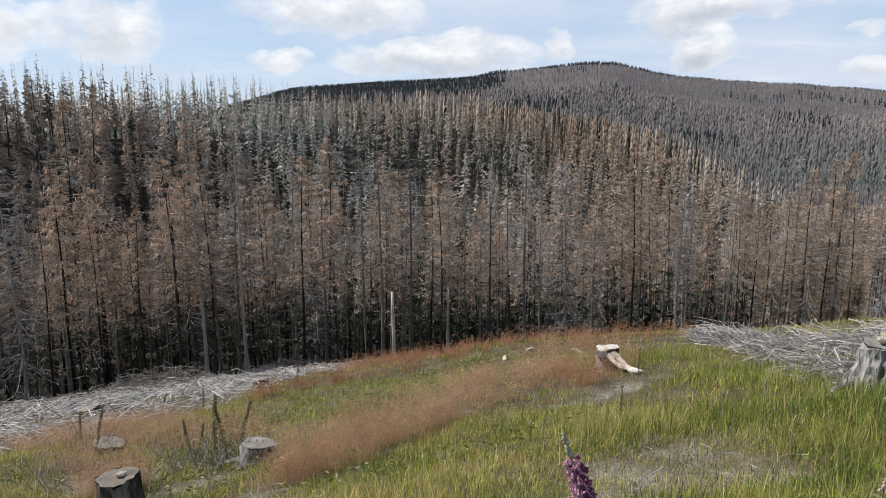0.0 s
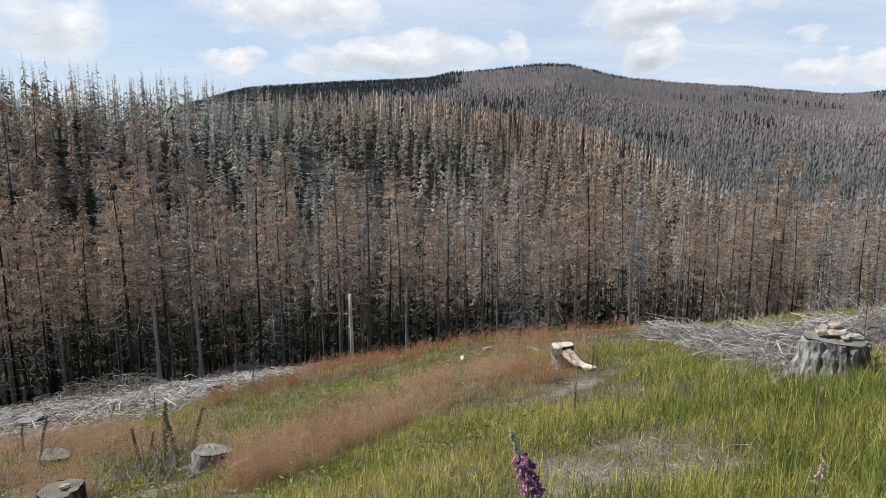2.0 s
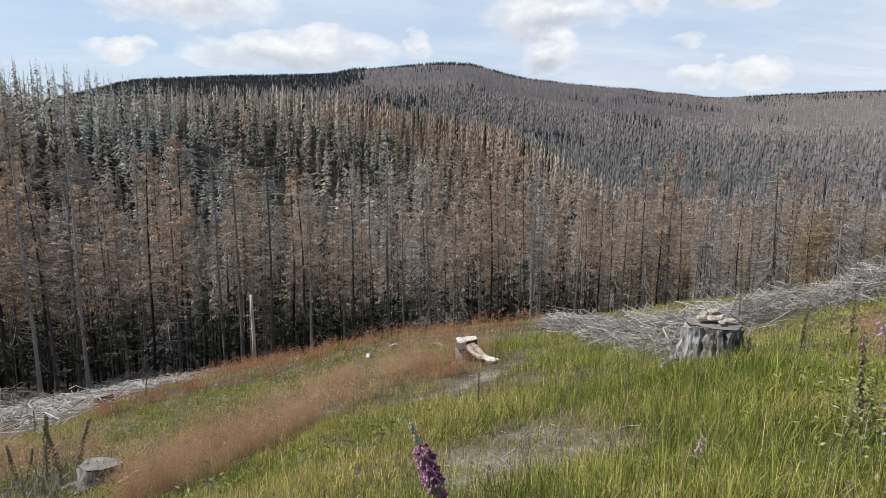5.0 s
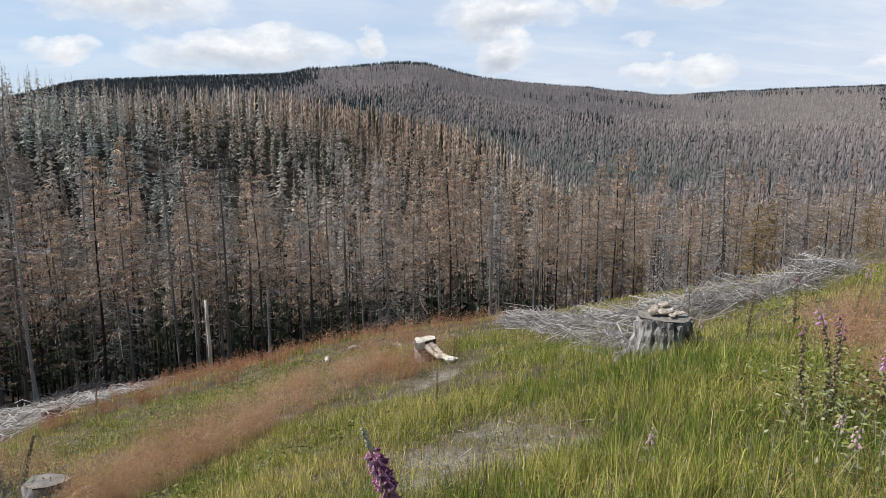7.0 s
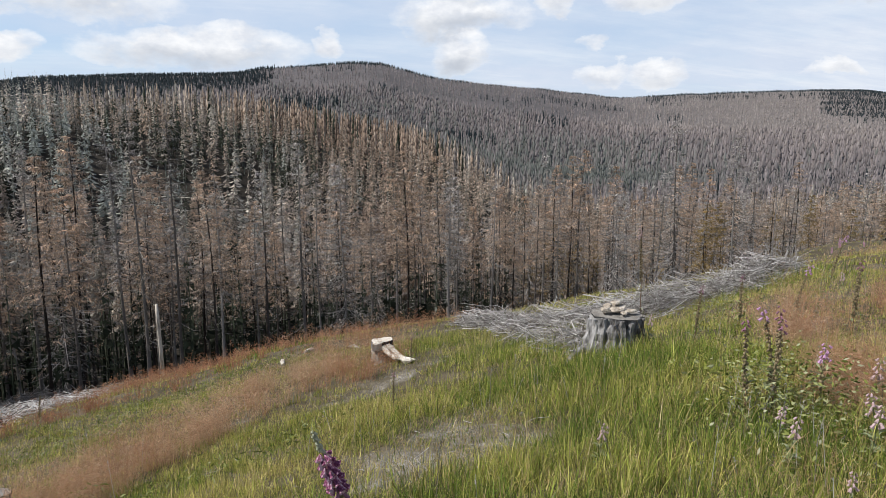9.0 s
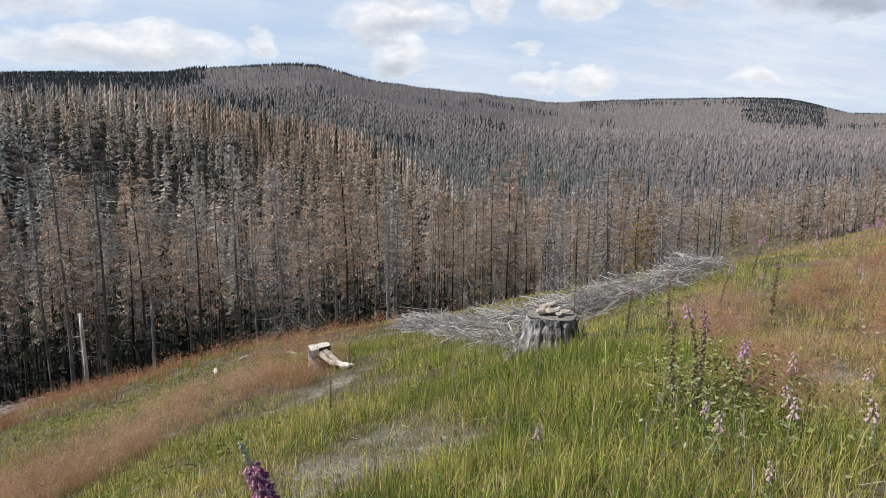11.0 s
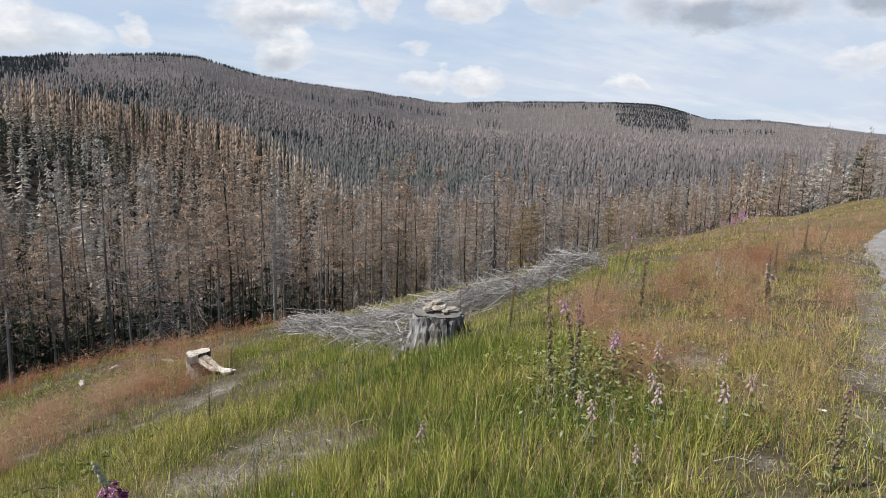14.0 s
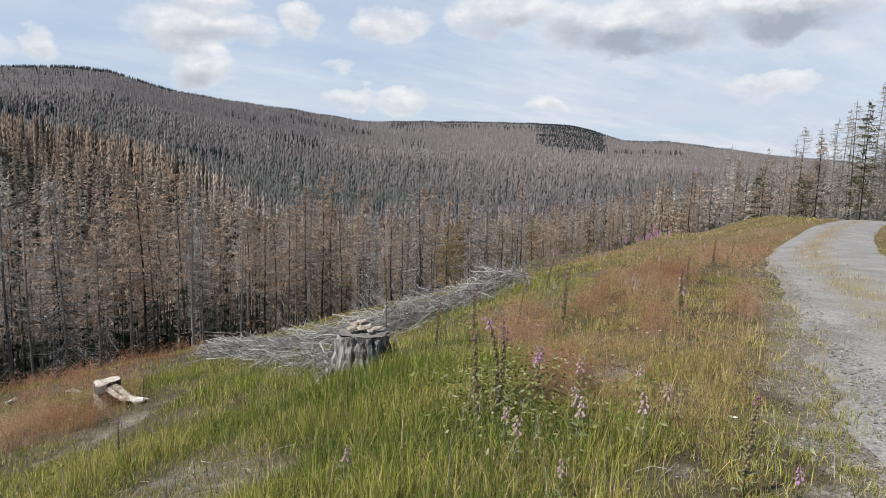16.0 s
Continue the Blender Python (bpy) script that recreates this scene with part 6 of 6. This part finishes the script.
    for x, y, t, q in [(-2.45, 6.80, 200, 0.95), (-2.78, 6.7, 120, 0.75), (-2.38, 6.95, 60, 0.85), (-2.55, 6.6, 300, 0.6), (-2.9, 6.95, 250, 0.6), (-4.62, 7.95, 0, 0.75), (-4.75, 7.85, 150, 0.65), (-4.5, 7.8, 60, 0.5), (-4.1, 7.0, 40, 0.4), (-5.6, 11.9, 0, 0.7), (-3.2, 13.4, 90, 0.7), (-5.0, 12.6, 200, 0.6)]:
        place(copy_thing(dock, pose(0, 0, 0)), x, y, t, q, 14.0)
    # small white daisies in the yellow grass
    daisy = tagged(new("daisy"), "small white daisy on a thin green stem", "daisy", "daisies in the grass")
    part("stem", tube_bm([Vector((0, 0, 0)), Vector((0.004, 0, 0.08)), Vector((0, 0.006, 0.16))], [0.0015, 0.0014, 0.0012], 4), STEM_GREEN, daisy)
    bm = bmesh.new()
    hub = bm.verts.new((0, 0.006, 0.166))
    rim = [bm.verts.new((math.cos(k * 0.5236) * q, 0.006 + math.sin(k * 0.5236) * q, 0.162)) for k, q in zip(range(12), [0.017, 0.011] * 6)]
    for k in range(12):
        bm.faces.new((hub, rim[k], rim[(k + 1) % 12]))
    part("flower_head", bm, WHITE_PETAL, daisy, "white petals")
    place(daisy, 6.35, 3.56, 0)
    for x, y in ((6.38, 3.46), (6.57, 3.42), (5.48, 2.79), (6.45, 3.62), (6.2, 3.3), (4.52, 1.71), (5.9, 3.05)):
        place(copy_thing(daisy, pose(0, 0, 0)), x, y, 60 * x, r.uniform(0.8, 1.2))
    # leafy herbs in one mass under the taller stalks
    rn = np.random.RandomState(93)
    packs = []
    for cx, cy, n, sp, hh in ((-2.6, 6.75, 420, 0.35, 0.35), (-4.6, 7.85, 160, 0.25, 0.22), (3.85, 3.1, 1300, 0.34, 0.42), (3.6, 2.4, 260, 0.35, 0.25), (5.85, 5.75, 260, 0.25, 0.4), (4.4, 2.3, 260, 0.5, 0.2), (-2.1, 5.7, 260, 0.5, 0.15), (14.5, 10.2, 240, 0.8, 0.7), (-3.1, 5.1, 200, 0.5, 0.14)):
        x, y = cx + rn.normal(0, sp, n), cy + rn.normal(0, sp, n)
        z = height(x, y) + rn.uniform(0.02, 1, n) * hh
        p = np.stack([x, y, z], 1)
        d = rn.normal(0, 1, (n, 3)) * [1, 1, 0.5]
        d = d / np.linalg.norm(d, axis=1, keepdims=True)
        sd = np.cross(d, rn.normal(0, 1, (n, 3)))
        sd = sd / np.linalg.norm(sd, axis=1, keepdims=True) * 0.009
        ln = rn.uniform(0.025, 0.065, (n, 1))
        v = np.stack([p, p + d * ln * 0.5 + sd, p + d * ln, p + d * ln * 0.5 - sd], 1).reshape(-1, 3)
        f = (np.array([(0, 1, 2), (0, 2, 3)])[None] + (np.arange(n) * 4)[:, None, None]).reshape(-1, 3)
        packs.append((v, f, np.repeat(np.clip(rn.normal(0.38, 0.25, n), 0, 1), 4)))
    n = 70000
    x, y = rn.uniform(-6, 7.5, n), rn.uniform(2.2, 16.5, n)
    k = rn.uniform(0, 1, n) < 0.9 * blobs(x, y, HERBY) * smooth(-0.5, 0.4, waves(x, y, 0.7, 52))
    x, y = x[k], y[k]
    n = len(x)
    p = np.stack([x, y, height(x, y) + rn.uniform(0.02, 1, n) * (0.14 + 0.1 * waves(x, y, 0.9, 53))], 1)
    d = rn.normal(0, 1, (n, 3)) * [1, 1, 0.5]
    d = d / np.linalg.norm(d, axis=1, keepdims=True)
    sd = np.cross(d, rn.normal(0, 1, (n, 3)))
    sd = sd / np.linalg.norm(sd, axis=1, keepdims=True) * 0.009
    v = np.stack([p, p + d * 0.03 + sd, p + d * rn.uniform(0.04, 0.085, (n, 1)), p + d * 0.03 - sd], 1).reshape(-1, 3)
    f = (np.array([(0, 1, 2), (0, 2, 3)])[None] + (np.arange(n) * 4)[:, None, None]).reshape(-1, 3)
    packs.append((v, f, np.repeat(np.clip(0.3 + 0.3 * waves(x, y, 1.4, 54) + rn.normal(0, 0.2, n), 0, 1), 4)))
    v, f, t = merge(packs)
    tagged(obj_np("herb_leaves", v, f, HERB, tone=t), "grey-green herb leaves under the flower stalks", "herbs", kind="stuff")


HERB = toned("herb_leaf", [(0.0, (0.08, 0.105, 0.02)), (0.35, (0.24, 0.26, 0.07)), (1.0, (0.44, 0.45, 0.30))], 0.6, 0.25)
build_flowers()


def build_gravel():
    """Loose stones on the road and its shoulder."""
    r = np.random.RandomState(95)
    n = 13000
    s = 2.2 + 16 * r.uniform(0, 1, n) ** 1.3
    off = np.where(r.uniform(0, 1, n) < 0.45, ROAD_W + np.abs(r.normal(0, 0.45, n)) - 0.3, r.uniform(-ROAD_W, ROAD_W, n))
    x, y = road_point(s, off)
    bx, by = polar(r, 2600, 2.5, 12, -40, 82)
    k = r.uniform(0, 1, len(bx)) < blobs(bx, by, BARE)
    x, y = np.concatenate([x, bx[k]]), np.concatenate([y, by[k]])
    n = len(x)
    q = np.exp(r.normal(-4.7, 0.45, n))
    base = np.array([(1, 0, 0), (-0.5, 0.87, 0), (-0.5, -0.87, 0), (0, 0, 0.8), (0.6, 0.6, 0.35)])
    tri = np.array([(0, 4, 3), (4, 1, 3), (1, 2, 3), (2, 0, 3), (0, 1, 4)])
    th = r.uniform(0, 6.28, n)
    sc = np.stack([q * r.uniform(0.7, 1.4, n), q * r.uniform(0.7, 1.4, n), q * r.uniform(0.6, 1.2, n)], 1)
    v = base[None] * sc[:, None]
    c, sn = np.cos(th)[:, None], np.sin(th)[:, None]
    z = height(x, y) + np.where(np.abs(road_offset(x, y)[1]) < ROAD_W, 0.028, 0.0)
    v = np.stack([v[..., 0] * c - v[..., 1] * sn + x[:, None], v[..., 0] * sn + v[..., 1] * c + y[:, None], v[..., 2] + z[:, None]], -1).reshape(-1, 3)
    f = (tri[None] + (np.arange(n) * 5)[:, None, None]).reshape(-1, 3)
    tagged(obj_np("loose_gravel", v, f, LOOSE, tone=np.repeat(np.clip(r.normal(0.5, 0.22, n), 0, 1), 5)), "loose pale stones on the road and bare soil", "gravel", kind="stuff")


LOOSE = toned("loose_stones", [(0.0, (0.10, 0.09, 0.075)), (0.5, (0.22, 0.205, 0.18)), (1.0, (0.44, 0.42, 0.39))], 0.9)
build_gravel()
